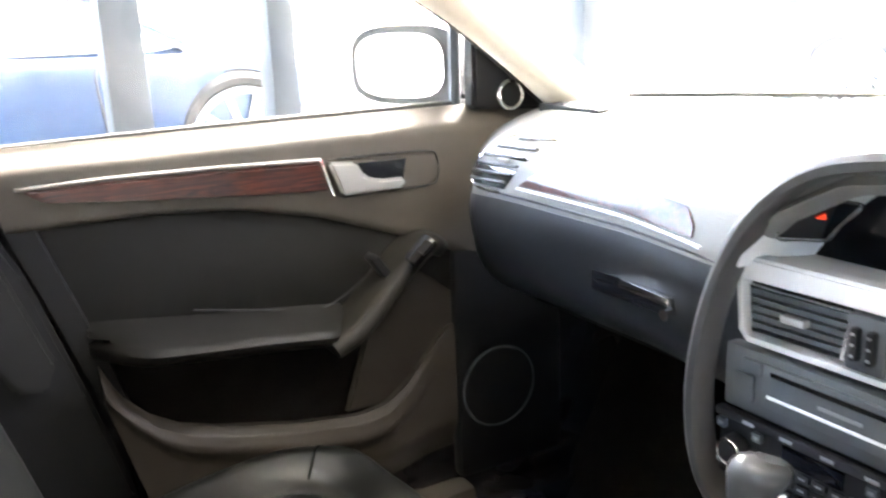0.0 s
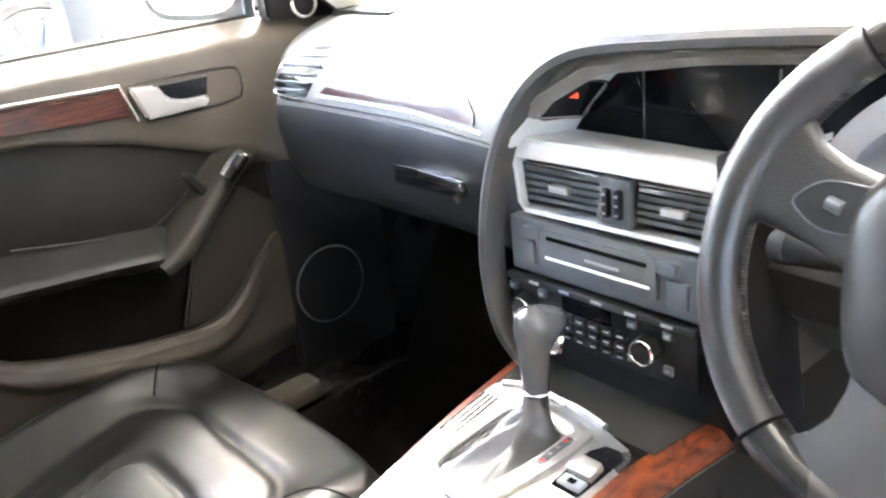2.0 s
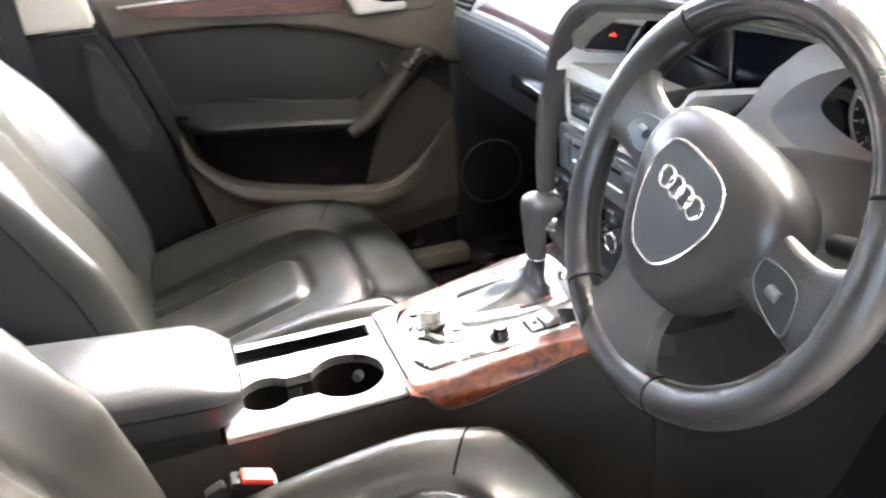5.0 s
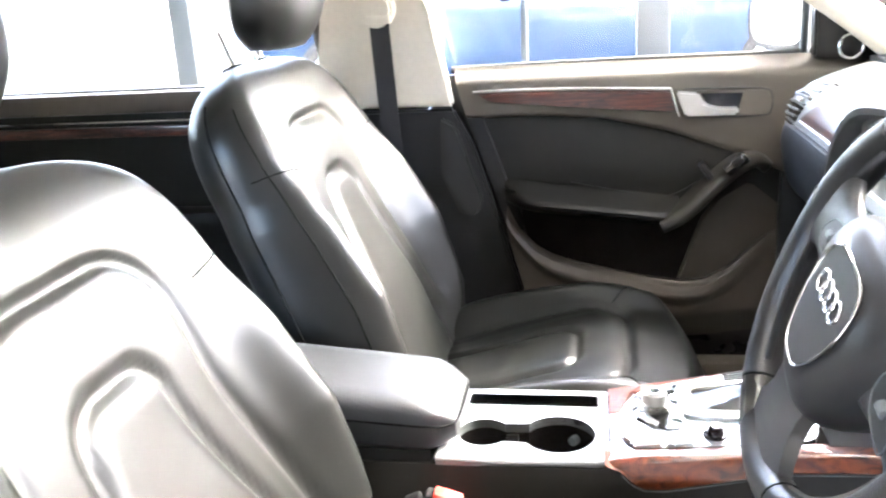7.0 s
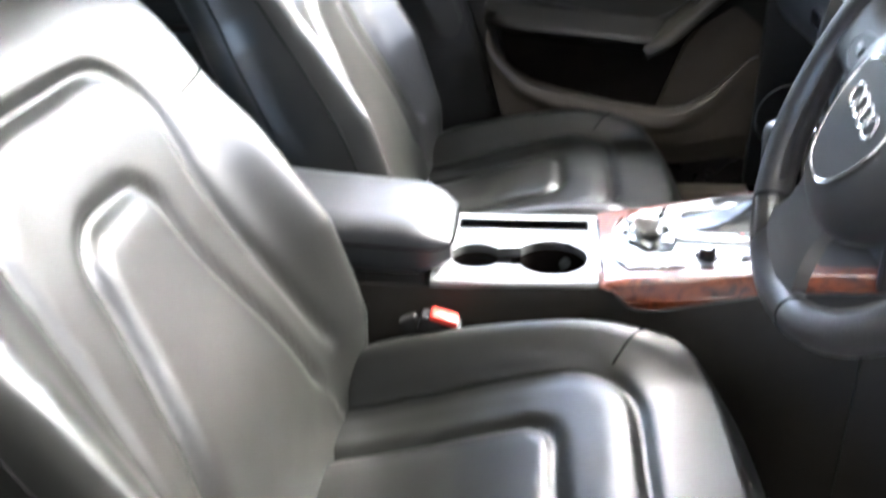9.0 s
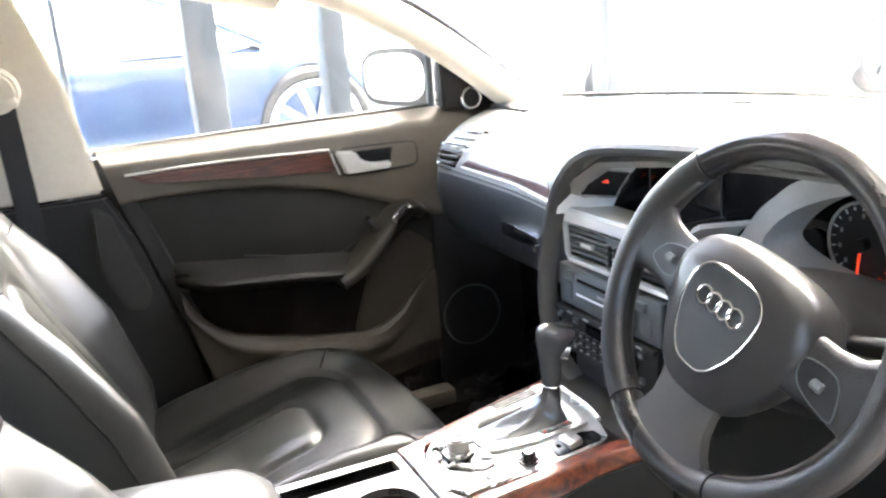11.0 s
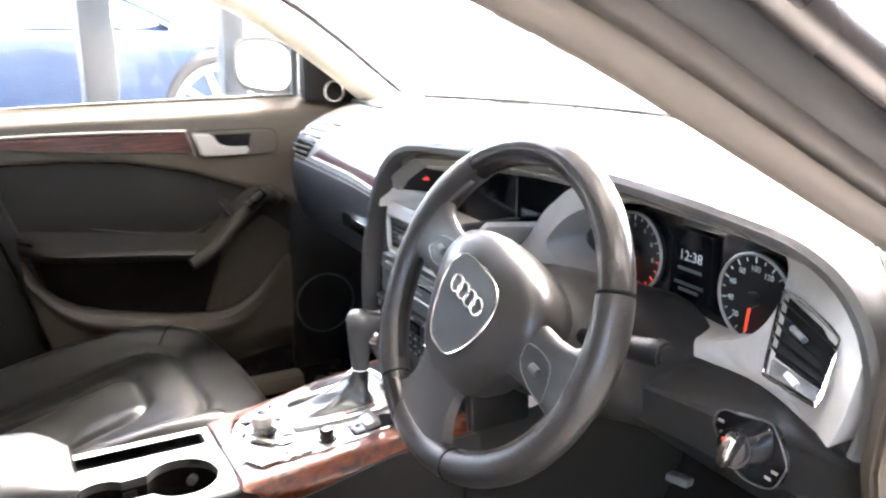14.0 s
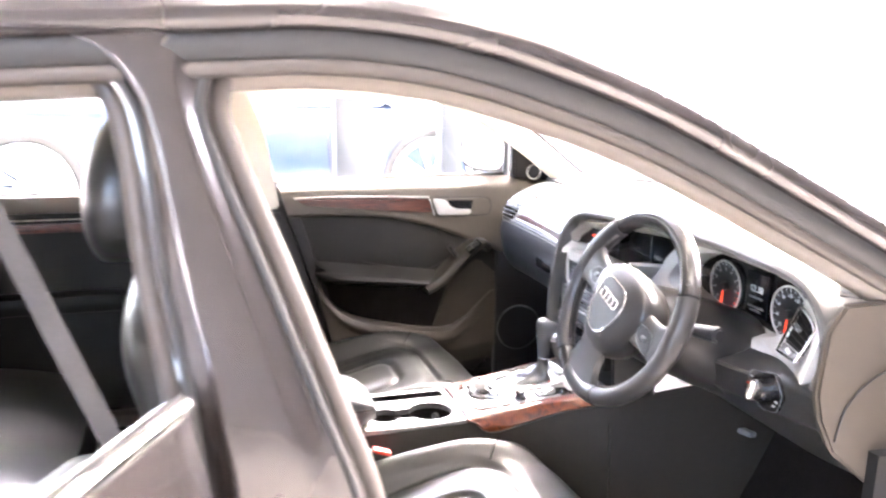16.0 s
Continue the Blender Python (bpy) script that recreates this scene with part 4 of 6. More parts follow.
for i, p in enumerate(hp):
    a, b = hp[max(0, i - 1)], hp[min(len(hp) - 1, i + 1)]
    d = (b - a).normalized()
    inw = d.cross(Vector((1, 0, 0))).normalized()
    if inw.dot(Vector((0, -0.2, 0.85)) - Vector((0, p.y, p.z))) < 0:
        inw = -inw
    deep = interp(p.y, [-0.65, -0.5, -0.2, -0.02, 0.02, 0.15], [0.05, 0.10, 0.12, 0.09, 0.016, 0.016])
    rows.append([p - inw * 0.013 + Vector((0.016, 0, 0)), p - inw * 0.010 + Vector((0.004, 0, 0)), p - inw * 0.004, p + inw * 0.003 + Vector((0.001, 0, 0)), p + inw * 0.006 + Vector((0.007, 0, 0)), p + inw * 0.005 + Vector((deep + 0.012, 0, 0)), p - inw * 0.013 + Vector((deep + 0.012, 0, 0))])
    under.append([p + inw * 0.0052 + Vector((0.010, 0, 0)), p + inw * 0.007 + Vector((deep + 0.05, 0, 0)), p + inw * 0.003 + Vector((deep + 0.05, 0, 0))])
part("hood", skin(rows), HOODGREY, dash, "grey hood round screen and instruments")
part("hood_lining", skin([r for r, p in zip(under, hp) if p.z > 0.955 and p.y < 0.02]), PLASTIC, dash, "black underside of the hood")

# centre stack
SX = 0.552
part("stack_body", box((SX + 0.045, 0.0, 0.778), (0.07, 0.25, 0.256), 0.01), PLASTIC, dash)
part("stack_cheek", box((SX + 0.03, -0.135, 0.80), (0.09, 0.016, 0.27), 0.006, pose(0, 0, 0, -6, 0, 0)), PLASTIC, dash)
sp = [(0.116, 0.897), (0.112, 0.917), (-0.150, 0.919), (-0.152, 0.900), (-0.122, 0.897)]
part("silver_bar", plate([(SX - 0.006, y, z) for y, z in sp], (0.02, 0, 0), 0.003), LITSILVER, dash, "satin silver fascia")
SIDE_A = spline([(0.532, 0.108, 0.910), (0.532, 0.094, 0.952), (0.532, 0.068, 0.990), (0.532, 0.022, 1.008)], 24)
SIDE_B = spline([(0.619, 0.098, 0.908), (0.619, 0.079, 0.934), (0.619, 0.046, 0.968), (0.619, 0.008, 0.994)], 24)
SIN = Vector((-0.27, -0.79, -0.54))   # into the screen recess


def on_side(u, v, up=0.0):
    k = min(23, int(u * 24))
    return SIDE_A[k].lerp(SIDE_A[k + 1], u * 24 - k).lerp(SIDE_B[k].lerp(SIDE_B[k + 1], u * 24 - k), v) + SIN * up


part("silver_side", sheet(on_side, 24, 6, (0.004, 0.008, 0.008)), LITSILVER, dash, "satin silver side of the screen recess")
part("silver_shelf", sheet(lambda u, v: (mixed(0.548, 0.626, u), mixed(mixed(0.112, 0.122, u), -0.168, v), mixed(0.9165, 0.908, u) + 0.03 * sstep(-0.13, -0.168, mixed(0.112, -0.168, v))), 6, 24, (0, 0, -0.006)), LITSILVER, dash, "satin silver shelf below the screen")
scr = part("screen_panel", plate([(0.621, y, z) for y, z in ((0.125, 0.900), (0.100, 0.932), (0.067, 0.968), (0.025, 0.998), (-0.10, 1.006), (-0.27, 1.008), (-0.23, 0.985), (-0.16, 0.900))], (0.02, 0, 0)), SCREEN, dash, "glossy black screen surround")
part("screen", box((0.6195, -0.056, 0.949), (0.003, 0.132, 0.078), 0.001), SCREEN, scr, "dark switched-off screen")
part("screen_edge", box((0.6178, 0.0115, 0.950), (0.001, 0.0012, 0.080)), PLASTIC_GREY, scr)
part("screen_edge", box((0.6178, -0.1235, 0.958), (0.001, 0.0015, 0.055)), PLASTIC_GREY, scr)
part("brow_line", tube([(0.595, 0.035, 1.000), (0.597, -0.02, 1.0045), (0.60, -0.10, 1.006), (0.61, -0.20, 1.006)], 0.0016, 6, 16), SILVER, scr)
hz = part("hazard_switch", sheet(lambda u, v: on_side(mixed(0.26, 0.60, u), mixed(0.36, 0.94, v), 0.0028), 10, 6, SIN * -0.003), PIANO, dash, "black hazard light switch")
part("bright_frame", tube([on_side(u, v, 0.0025) for u, v in ((0.25, 0.34), (0.42, 0.33), (0.61, 0.34), (0.62, 0.65), (0.61, 0.96), (0.42, 0.97), (0.25, 0.96), (0.24, 0.65))], 0.0011, 6, 40, closed=True), CHROME, hz)
tq = [on_side(0.45, 0.61, 0.0032), on_side(0.45, 0.73, 0.0032), on_side(0.50, 0.67, 0.0032)]
part("red_triangle", skin([tq, [p + SIN * 0.0008 for p in tq]]), GLOWRED, hz, "small red triangle")

part("vent_plate", frame_plate([(SX - 0.004, y, z) for y, z in ((0.122, 0.901), (-0.123, 0.904), (-0.118, 0.842), (0.108, 0.839), (0.117, 0.848))], [(SX - 0.004, y, z) for y, z in ((0.117, 0.896), (-0.118, 0.899), (-0.113, 0.847), (0.108, 0.844), (0.113, 0.851))], (0.02, 0, 0)), LITSILVER, dash, "silver frame round centre vents")
vent("vent", [(SX, 0.108, 0.891), (SX, 0.010, 0.892), (SX, 0.016, 0.852), (SX, 0.104, 0.850)], (-1, 0, 0), 5, "slatted centre vent")
vent("vent", [(SX, -0.032, 0.892), (SX, -0.110, 0.893), (SX, -0.106, 0.853), (SX, -0.028, 0.852)], (-1, 0, 0), 5, "slatted centre vent")
dv = part("vent_dial_block", box((SX - 0.002, -0.009, 0.872), (0.014, 0.034, 0.046), 0.003), PLASTIC_GREY, dash)
for y in (-0.002, -0.016):
    part("dial", box((SX - 0.010, y, 0.872), (0.010, 0.007, 0.028), 0.003), PLASTIC, dv)
    for k in range(3):
        part("dot", box((SX - 0.0155, y, 0.863 + 0.009 * k), (0.001, 0.003, 0.002)), GREYINK, dv)
rad = part("radio", box((SX - 0.002, 0.010, 0.8055), (0.016, 0.232, 0.060), 0.004), PLASTIC_GREY, dash, "dark grey radio unit")
part("inner_panel", box((SX - 0.011, 0.012, 0.809), (0.006, 0.138, 0.040), 0.002), PLASTIC_GREY, rad)
part("slot", box((SX - 0.0145, 0.012, 0.822), (0.002, 0.118, 0.004)), PIANO, rad)
part("bright_line", box((SX - 0.0145, 0.012, 0.8005), (0.002, 0.124, 0.0024)), WHITEINK, rad, "thin white line")
part("print_bar", box((SX - 0.0145, 0.004, 0.8095), (0.001, 0.040, 0.003)), GREYINK, rad)
for y, z in ((0.092, 0.823), (-0.068, 0.823)):
    part("eject_key", box((SX - 0.012, y, z), (0.008, 0.022, 0.011), 0.002), PLASTIC_GREY, rad)
for y in (0.102, -0.078):
    part("side_key", box((SX - 0.011, y, 0.800), (0.005, 0.022, 0.026), 0.002), PLASTIC_GREY, rad)
part("key_strip", box((SX - 0.012, 0.015, 0.7695), (0.010, 0.228, 0.008), 0.002), PLASTIC, rad)
for k in range(5):
    part("print_bar", box((SX - 0.0175, 0.09 - 0.04 * k, 0.7695), (0.001, 0.012, 0.003)), GREYINK, rad)
ac = part("climate_panel", box((SX - 0.002, 0.016, 0.735), (0.016, 0.226, 0.060), 0.004), PLASTIC, dash, "black climate control panel")
for y in (0.104, -0.048):
    k = part("knob", cyl((SX - 0.010, y, 0.739), (SX - 0.028, y, 0.739), 0.0145, 0.0125, 32, 0.003), PLASTIC, ac)
    part("knob_ring", ring((SX - 0.0265, y, 0.739), (1, 0, 0), 0.0118, 0.0013, 32), CHROME, k, "chrome knob ring")
part("display", box((SX - 0.011, 0.028, 0.753), (0.003, 0.06, 0.016), 0.001), SCREEN, ac)
for r in range(3):
    for k in range(8):
        y = 0.084 - 0.0165 * k
        if not -0.024 > y:
            part("key", box((SX - 0.012, y, 0.740 - 0.011 * r), (0.005, 0.013, 0.0075), 0.0015), PLASTIC, ac)
            part("print_bar", box((SX - 0.0148, y, 0.740 - 0.011 * r), (0.0008, 0.006, 0.0016)), GREYINK, ac)
for y in (0.124, 0.084, -0.068, -0.028):
    for z in (0.757, 0.721):
        part("key", box((SX - 0.012, y, z), (0.005, 0.010, 0.009), 0.0015), PLASTIC_GREY, ac)
        part("print_bar", box((SX - 0.0148, y, z), (0.0008, 0.005, 0.003)), GREYINK, ac)

# instrument side
KX = lambda y: interp(y, [-0.66, -0.645, -0.60, -0.50, -0.36, -0.22, -0.14], [0.577, 0.580, 0.594, 0.636, 0.650, 0.620, 0.59])
KZ = lambda y: interp(y, [-0.66, -0.645, -0.60, -0.50, -0.36, -0.22, -0.14], [0.870, 0.868, 0.866, 0.858, 0.840, 0.844, 0.846])
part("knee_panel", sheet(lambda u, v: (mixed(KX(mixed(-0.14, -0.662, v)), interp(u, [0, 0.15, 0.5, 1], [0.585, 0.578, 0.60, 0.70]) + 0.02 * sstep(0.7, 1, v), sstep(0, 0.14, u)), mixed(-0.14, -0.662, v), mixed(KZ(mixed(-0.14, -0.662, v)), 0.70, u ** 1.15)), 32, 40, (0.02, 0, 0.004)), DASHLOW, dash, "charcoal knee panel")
OO = [(0.590, -0.150, 0.875), (0.612, -0.165, 0.925), (0.614, -0.205, 0.970), (0.625, -0.27, 1.004), (0.70, -0.43, 1.010), (0.640, -0.60, 0.992), (0.606, -0.632, 0.950), (0.572, -0.637, 0.877), (0.590, -0.607, 0.868), (0.635, -0.50, 0.860), (0.650, -0.36, 0.841), (0.620, -0.22, 0.845)]
OI = [(0.622, -0.190, 0.908), (0.620, -0.200, 0.935), (0.620, -0.245, 0.968), (0.632, -0.31, 0.990), (0.665, -0.40, 0.990), (0.70, -0.463, 0.968), (0.692, -0.480, 0.935), (0.674, -0.474, 0.897), (0.662, -0.45, 0.876), (0.664, -0.40, 0.862), (0.660, -0.33, 0.868), (0.640, -0.24, 0.880)]
OO, OI = spline(OO, 96, True), spline(OI, 96, True)
part("instrument_frame", skin([OO, [a.lerp(b, 0.35) for a, b in zip(OO, OI)], [a.lerp(b, 0.7) for a, b in zip(OO, OI)], OI, [p + Vector((0.06, 0, 0)) for p in OI], [p + Vector((0.03, 0, 0)) for p in OO]], wrap=True), SILVERP, dash, "satin silver panel round the instruments")
clu = thing("instrument_cluster", "dark instrument cluster with two round dials and red needles", "dials")
part("face", plate([(0.712, y, z) for y, z in ((-0.11, 0.85), (-0.11, 1.0), (-0.50, 1.0), (-0.50, 0.85))], (0.01, 0, 0)), PIANO, clu)


def letters(text, size, mat, parent, m, name="lettering"):
    cu = bpy.data.curves.new("text", "FONT")
    cu.body, cu.size, cu.extrude, cu.align_x, cu.align_y = text, size, 0.0002, "CENTER", "CENTER"
    tmp = bpy.data.objects.new("text", cu)
    me = bpy.data.meshes.new_from_object(tmp)
    bpy.data.objects.remove(tmp)
    me.materials.append(mat)
    ob = new(name, me)
    ob.parent = parent
    ob.matrix_local = m
    return ob


FACING = Matrix(((0, 0, -1, 0), (-1, 0, 0, 0), (0, 1, 0, 0), (0, 0, 0, 1)))  # reads from the rear of the car


def dial(cy, cz, r, needle):
    d = part("dial", cyl((0.704, cy, cz), (0.711, cy, cz), r, seg=48), PLASTIC, clu, "black dial with red needle")
    part("dial_ring", ring((0.702, cy, cz), (1, 0, 0), r + 0.001, 0.0018, 48), SILVER, d, "silver dial ring")
    for k in range(21):
        w = radians(258 - 16.5 * k)
        big = k % 2 == 0
        c = Vector((0.7025, cy - math.cos(w) * (r - 0.005), cz + math.sin(w) * (r - 0.005)))
        part("mark", box(c, (0.001, 0.006 if big else 0.004, 0.0013 if big else 0.0008), 0, pose(0, 0, 0, -math.degrees(w), 0, 0)), GLOWRED if (needle and k > 15) else GLOWWHITE, d)
    if not needle:
        for k in range(1, 7):
            w = radians(258 - 33 * k)
            letters(str(20 * k), 0.0085, GLOWWHITE, d, Matrix.Translation((0.7022, cy - math.cos(w) * (r - 0.0145), cz + math.sin(w) * (r - 0.0145))) @ FACING, "numeral")
    else:
        for k in range(1, 9):
            w = radians(258 - 33 * k)
            part("print_bar", box((0.7025, cy - math.cos(w) * (r - 0.014), cz + math.sin(w) * (r - 0.014)), (0.001, 0.003, 0.005)), GREYINK, d)
    part("hub", cyl((0.694, cy, cz), (0.704, cy, cz), 0.008, seg=24), PLASTIC, d)
    part("needle", box((0.698, cy + 0.002, cz - 0.021), (0.003, 0.0022, 0.028), 0.0008, pose(0, 0, 0, 6, 0, 0)), GLOWRED, d, "red needle")


dial(-0.252, 0.912, 0.046, True)
dial(-0.436, 0.908, 0.046, False)
for cy, cz in ((-0.175, 0.893), (-0.50, 0.89)):
    part("small_dial", cyl((0.706, cy, cz), (0.711, cy, cz), 0.02, seg=32), PLASTIC, clu)
dsp = part("display", box((0.706, -0.344, 0.918), (0.006, 0.062, 0.078), 0.002), SCREEN, clu, "dark trip display")


letters("12:38", 0.016, GLOWWHITE, dsp, Matrix.Translation((0.7025, -0.344, 0.928)) @ FACING)
for z, w in ((0.913, 0.036), (0.896, 0.044), (0.889, 0.03)):
    part("print_bar", box((0.7025, -0.344, z), (0.001, w, 0.0035)), PLASTIC_GREY, dsp)
# driver-side vent and switches
DV = [Vector(c) for c in ((0.679, -0.495, 0.938), (0.625, -0.599, 0.933), (0.576, -0.620, 0.895), (0.602, -0.546, 0.887))]   # outline of the vent
DVN = (DV[1] - DV[0]).cross(DV[3] - DV[0]).normalized()
DVN = -DVN if DVN.x > 0 else DVN
DV = [c + DVN * 0.003 for c in DV]
top, low = [DV[0].lerp(DV[1], k) for k in (0.06, 0.95)], [DV[3].lerp(DV[2], k) for k in (0.06, 0.95)]
inn = [top[0].lerp(low[0], 0.05), top[1].lerp(low[1], 0.06), top[1].lerp(low[1], 0.76), top[0].lerp(low[0], 0.76)]
dvt = part("vent", plate([p - DVN * 0.002 for p in inn], -DVN * 0.004), VENTBLACK, dash, "slatted side vent with chrome outline")
for k in range(5):
    t = (k + 0.6) / 5.1
    a, b = inn[0].lerp(inn[3], t), inn[1].lerp(inn[2], t)
    up = (inn[3] - inn[0]).normalized()
    part("slat", skin([[p - up * 0.0014 + DVN * 0.004, p + up * 0.0010 + DVN * 0.004, p + up * 0.003 - DVN * 0.001, p - up * 0.001 - DVN * 0.001] for p in (a, b)]), VENTBLACK, dvt)
across = Matrix(((DV[1] - DV[0]).normalized(), DVN.cross(DV[1] - DV[0]).normalized(), DVN)).transposed().to_4x4()
part("tab", box(inn[0].lerp(inn[2], 0.5) + DVN * 0.006, (0.026, 0.006, 0.007), 0.002, across), PLASTIC_GREY, dvt, "grey thumb tab")
lip = [inn[3].lerp(low[0], 0.12), inn[2].lerp(low[1], 0.12), low[1].lerp(inn[2], 0.1), low[0].lerp(inn[3], 0.1)]
part("lower_plate", plate([p + DVN * 0.001 for p in lip], -DVN * 0.006, 0.001), HOODGREY, dvt, "grey plate below the slats")
part("vent_wheel", box(sum(lip, Vector()) / 4 + DVN * 0.002, (0.022, 0.006, 0.004), 0.0015, across), SILVER, dvt)
part("bright_frame", tube([p + DVN * 0.0015 for p in (DV[0].lerp(DV[3], 0.08), DV[0].lerp(DV[1], 0.12), DV[0].lerp(DV[1], 0.55) + (DV[0] - DV[3]) * 0.035, DV[1].lerp(DV[0], 0.06), DV[1].lerp(DV[2], 0.12), DV[1].lerp(DV[2], 0.55) + (DV[1] - DV[0]) * 0.015, DV[2].lerp(DV[1], 0.05), DV[2].lerp(DV[3], 0.08), DV[3].lerp(DV[2], 0.5), DV[3].lerp(DV[2], 0.06), DV[3].lerp(DV[0], 0.06), DV[0].lerp(DV[3], 0.5) + (DV[0] - DV[1]) * 0.01)], 0.0021, 8, 84, closed=True), CHROME, dvt, "chrome outline of the vent")
lsw = part("light_switch", plate([(0.580, y, z) for y, z in ((-0.520, 0.838), (-0.523, 0.850), (-0.533, 0.857), (-0.548, 0.859), (-0.577, 0.865), (-0.586, 0.861), (-0.598, 0.842), (-0.600, 0.832), (-0.592, 0.813), (-0.584, 0.807), (-0.562, 0.803), (-0.546, 0.808), (-0.530, 0.824))], (-0.009, 0, 0.001), 0.002), PIANO, dash, "black light switch with chrome-edged knob")
part("bright_frame", tube([(0.5712, y, z) for y, z in ((-0.520, 0.839), (-0.523, 0.851), (-0.533, 0.858), (-0.548, 0.860), (-0.577, 0.866), (-0.586, 0.862), (-0.598, 0.843), (-0.600, 0.833), (-0.592, 0.814), (-0.584, 0.808), (-0.562, 0.804), (-0.546, 0.809), (-0.530, 0.825))], 0.0006, 6, 60, closed=True), PLASTIC_GREY, lsw)
kn = part("knob", cyl((0.573, -0.557, 0.834), (0.552, -0.559, 0.838), 0.0195, 0.0165, 32, 0.003), PIANO, lsw)
part("knob_bar", box((0.550, -0.559, 0.838), (0.014, 0.009, 0.034), 0.004, pose(0, 0, 0, 14, 0, 0)), CHROME, lsw, "chrome grip bar")
part("knob_mark", box((0.5425, -0.5575, 0.849), (0.001, 0.0012, 0.003)), RED, lsw)
for y, z in ((-0.529, 0.846), (-0.532, 0.836), (-0.590, 0.826), (-0.584, 0.818)):
    part("print_bar", box((0.5705, y, z), (0.001, 0.006, 0.0025)), GREYINK, lsw)
part("end_cap", plate([(x, -0.664, z) for x, z in ((0.565, 0.87), (0.575, 0.96), (0.60, 0.995), (0.76, 1.0), (0.95, 0.97), (0.95, 0.45), (0.80, 0.45), (0.70, 0.70), (0.60, 0.78), (0.575, 0.83))], (0, -0.015, 0), 0.004), TAUPESHADE, dash, "taupe dashboard end cap, darkened for shade")
part("end_seam", tube([(0.60, -0.681, 0.80), (0.615, -0.681, 0.85), (0.66, -0.681, 0.89), (0.75, -0.681, 0.915), (0.85, -0.681, 0.92)], 0.0016, 6, 30), BLACKRUB, dash)
part("kick_panel", sheet(lambda u, v: (mixed(0.66, 1.0, u), -0.66 - 0.02 * v, mixed(0.25, 0.78, v)), 6, 8, (0, -0.02, 0)), PLASTIC, dash)
part("bonnet_lever", box((0.685, -0.374, 0.675), (0.020, 0.028, 0.010), 0.004, pose(0, 0, 0, 0, 10, 20)), PLASTIC_GREY, dash, "small grey release lever")
for sg, y0 in ((-1, -0.40), (1, 0.40)):
    part("footwell_board", box((0.95, y0, 0.48), (0.03, 0.52, 0.5), 0.01, pose(0, 0, 0, 0, 12, 0)), CARPET, dash)
def on_pad(x, y, up):
    """A point just above the pad at a place in the plan."""
    v = (y + 0.665) / 1.35
    p = min((top_f(k / 48, v) for k in range(24, 49)), key=lambda q: abs(q[0] - x))
    return Vector((x, y, p[2] + up))


DA, DB, DW = Vector((0.712, -0.545)), Vector((0.652, -0.628)), Vector((0.014, -0.010))
dmv = part("demister_vent", skin([[on_pad(*(c + DW * w), up) for w, up in ((-1, -0.004), (-1, 0.0015), (1, 0.0015), (1, -0.004))] for c in (DA.lerp(DB, k / 12) for k in range(13))]), BLACKRUB, dash, "small slatted window vent")
for k in range(9):
    c = DA.lerp(DB, (k + 0.7) / 9.4)
    e = (DB - DA) * 0.018
    part("slat", skin([[on_pad(*(c + DW * 0.85 * w + e * q), up) for q, up in ((-1, 0.001), (-1, 0.0035), (1, 0.0035), (1, 0.001))] for w in (-1, 1)]), PLASTIC_GREY, dmv)
part("sun_sensor", box((0.965, 0.22, 1.004), (0.03, 0.035, 0.012), 0.004), PLASTIC, dash)

# ---- steering wheel ----
WC = Vector((0.4447, -0.3451, 0.9158))
WN = Vector((-0.9194, -0.0693, 0.3873)).normalized()
WA = Vector((0, 0, 1)).cross(WN).normalized()      # towards the driver's right
WB = WN.cross(WA).normalized()                     # up the wheel
TURN = radians(-17)
WM = Matrix.Translation(WC) @ Matrix((WA, WB, WN)).transposed().to_4x4() @ Matrix.Rotation(TURN, 4, "Z")
wheel = thing("steering_wheel", "dark leather steering wheel with a padded hub, turned slightly", "steering wheel", m=WM)
RIMR = 0.1563


def rim_part(a0, a1, n):
    rings = []
    for i in range(n + 1):
        w = mixed(a0, a1, i / n)
        thick = 0.0155 + 0.002 * math.exp(-((math.degrees(w) % 360 - 165) / 20) ** 2) + 0.002 * math.exp(-((math.degrees(w) % 360 - 15) / 20) ** 2)
        rings.append([Vector(((RIMR + thick * math.cos(q)) * math.cos(w), (RIMR + thick * math.cos(q)) * math.sin(w), thick * 1.08 * math.sin(q))) for q in [2 * math.pi * k / 16 for k in range(16)]])
    return skin(rings)


PERF = material("perforated_leather", (0.016, 0.0150, 0.0145), 0.4, vary=0.2, scale=40, bump=0.22, bump_scale=620, fine="leather")
STEERLEATHER = material("worn_wheel_leather", (0.015, 0.0140, 0.0135), 0.25, vary=0.2, scale=30, bump=0.05, bump_scale=500, fine="leather")
LACE = material("grey_lacing_thread", (0.10, 0.095, 0.09), 0.6, scale=200)
HUBPAD = material("dark_grey_hub_plastic", (0.022, 0.021, 0.0205), 0.36, spec=0.3, vary=0.1, scale=60, bump=0.06, bump_scale=900, fine="leather")
for name, a0, a1, mt in (("rim", 37.3, 141.2, STEERLEATHER), ("rim", 142.3, 242.9, PERF), ("rim", 244.1, 295.9, STEERLEATHER), ("rim", 297.1, 396.2, PERF)):
    part(name, rim_part(radians(a0), radians(a1), 40), mt, wheel)
for a in (36.7, 141.8, 243.5, 296.5):
    c = Vector((RIMR * math.cos(radians(a)), RIMR * math.sin(radians(a)), 0))
    part("seam", ring(c, (-math.sin(radians(a)), math.cos(radians(a)), 0), 0.0154, 0.0011, 24, 6), STITCH, wheel)


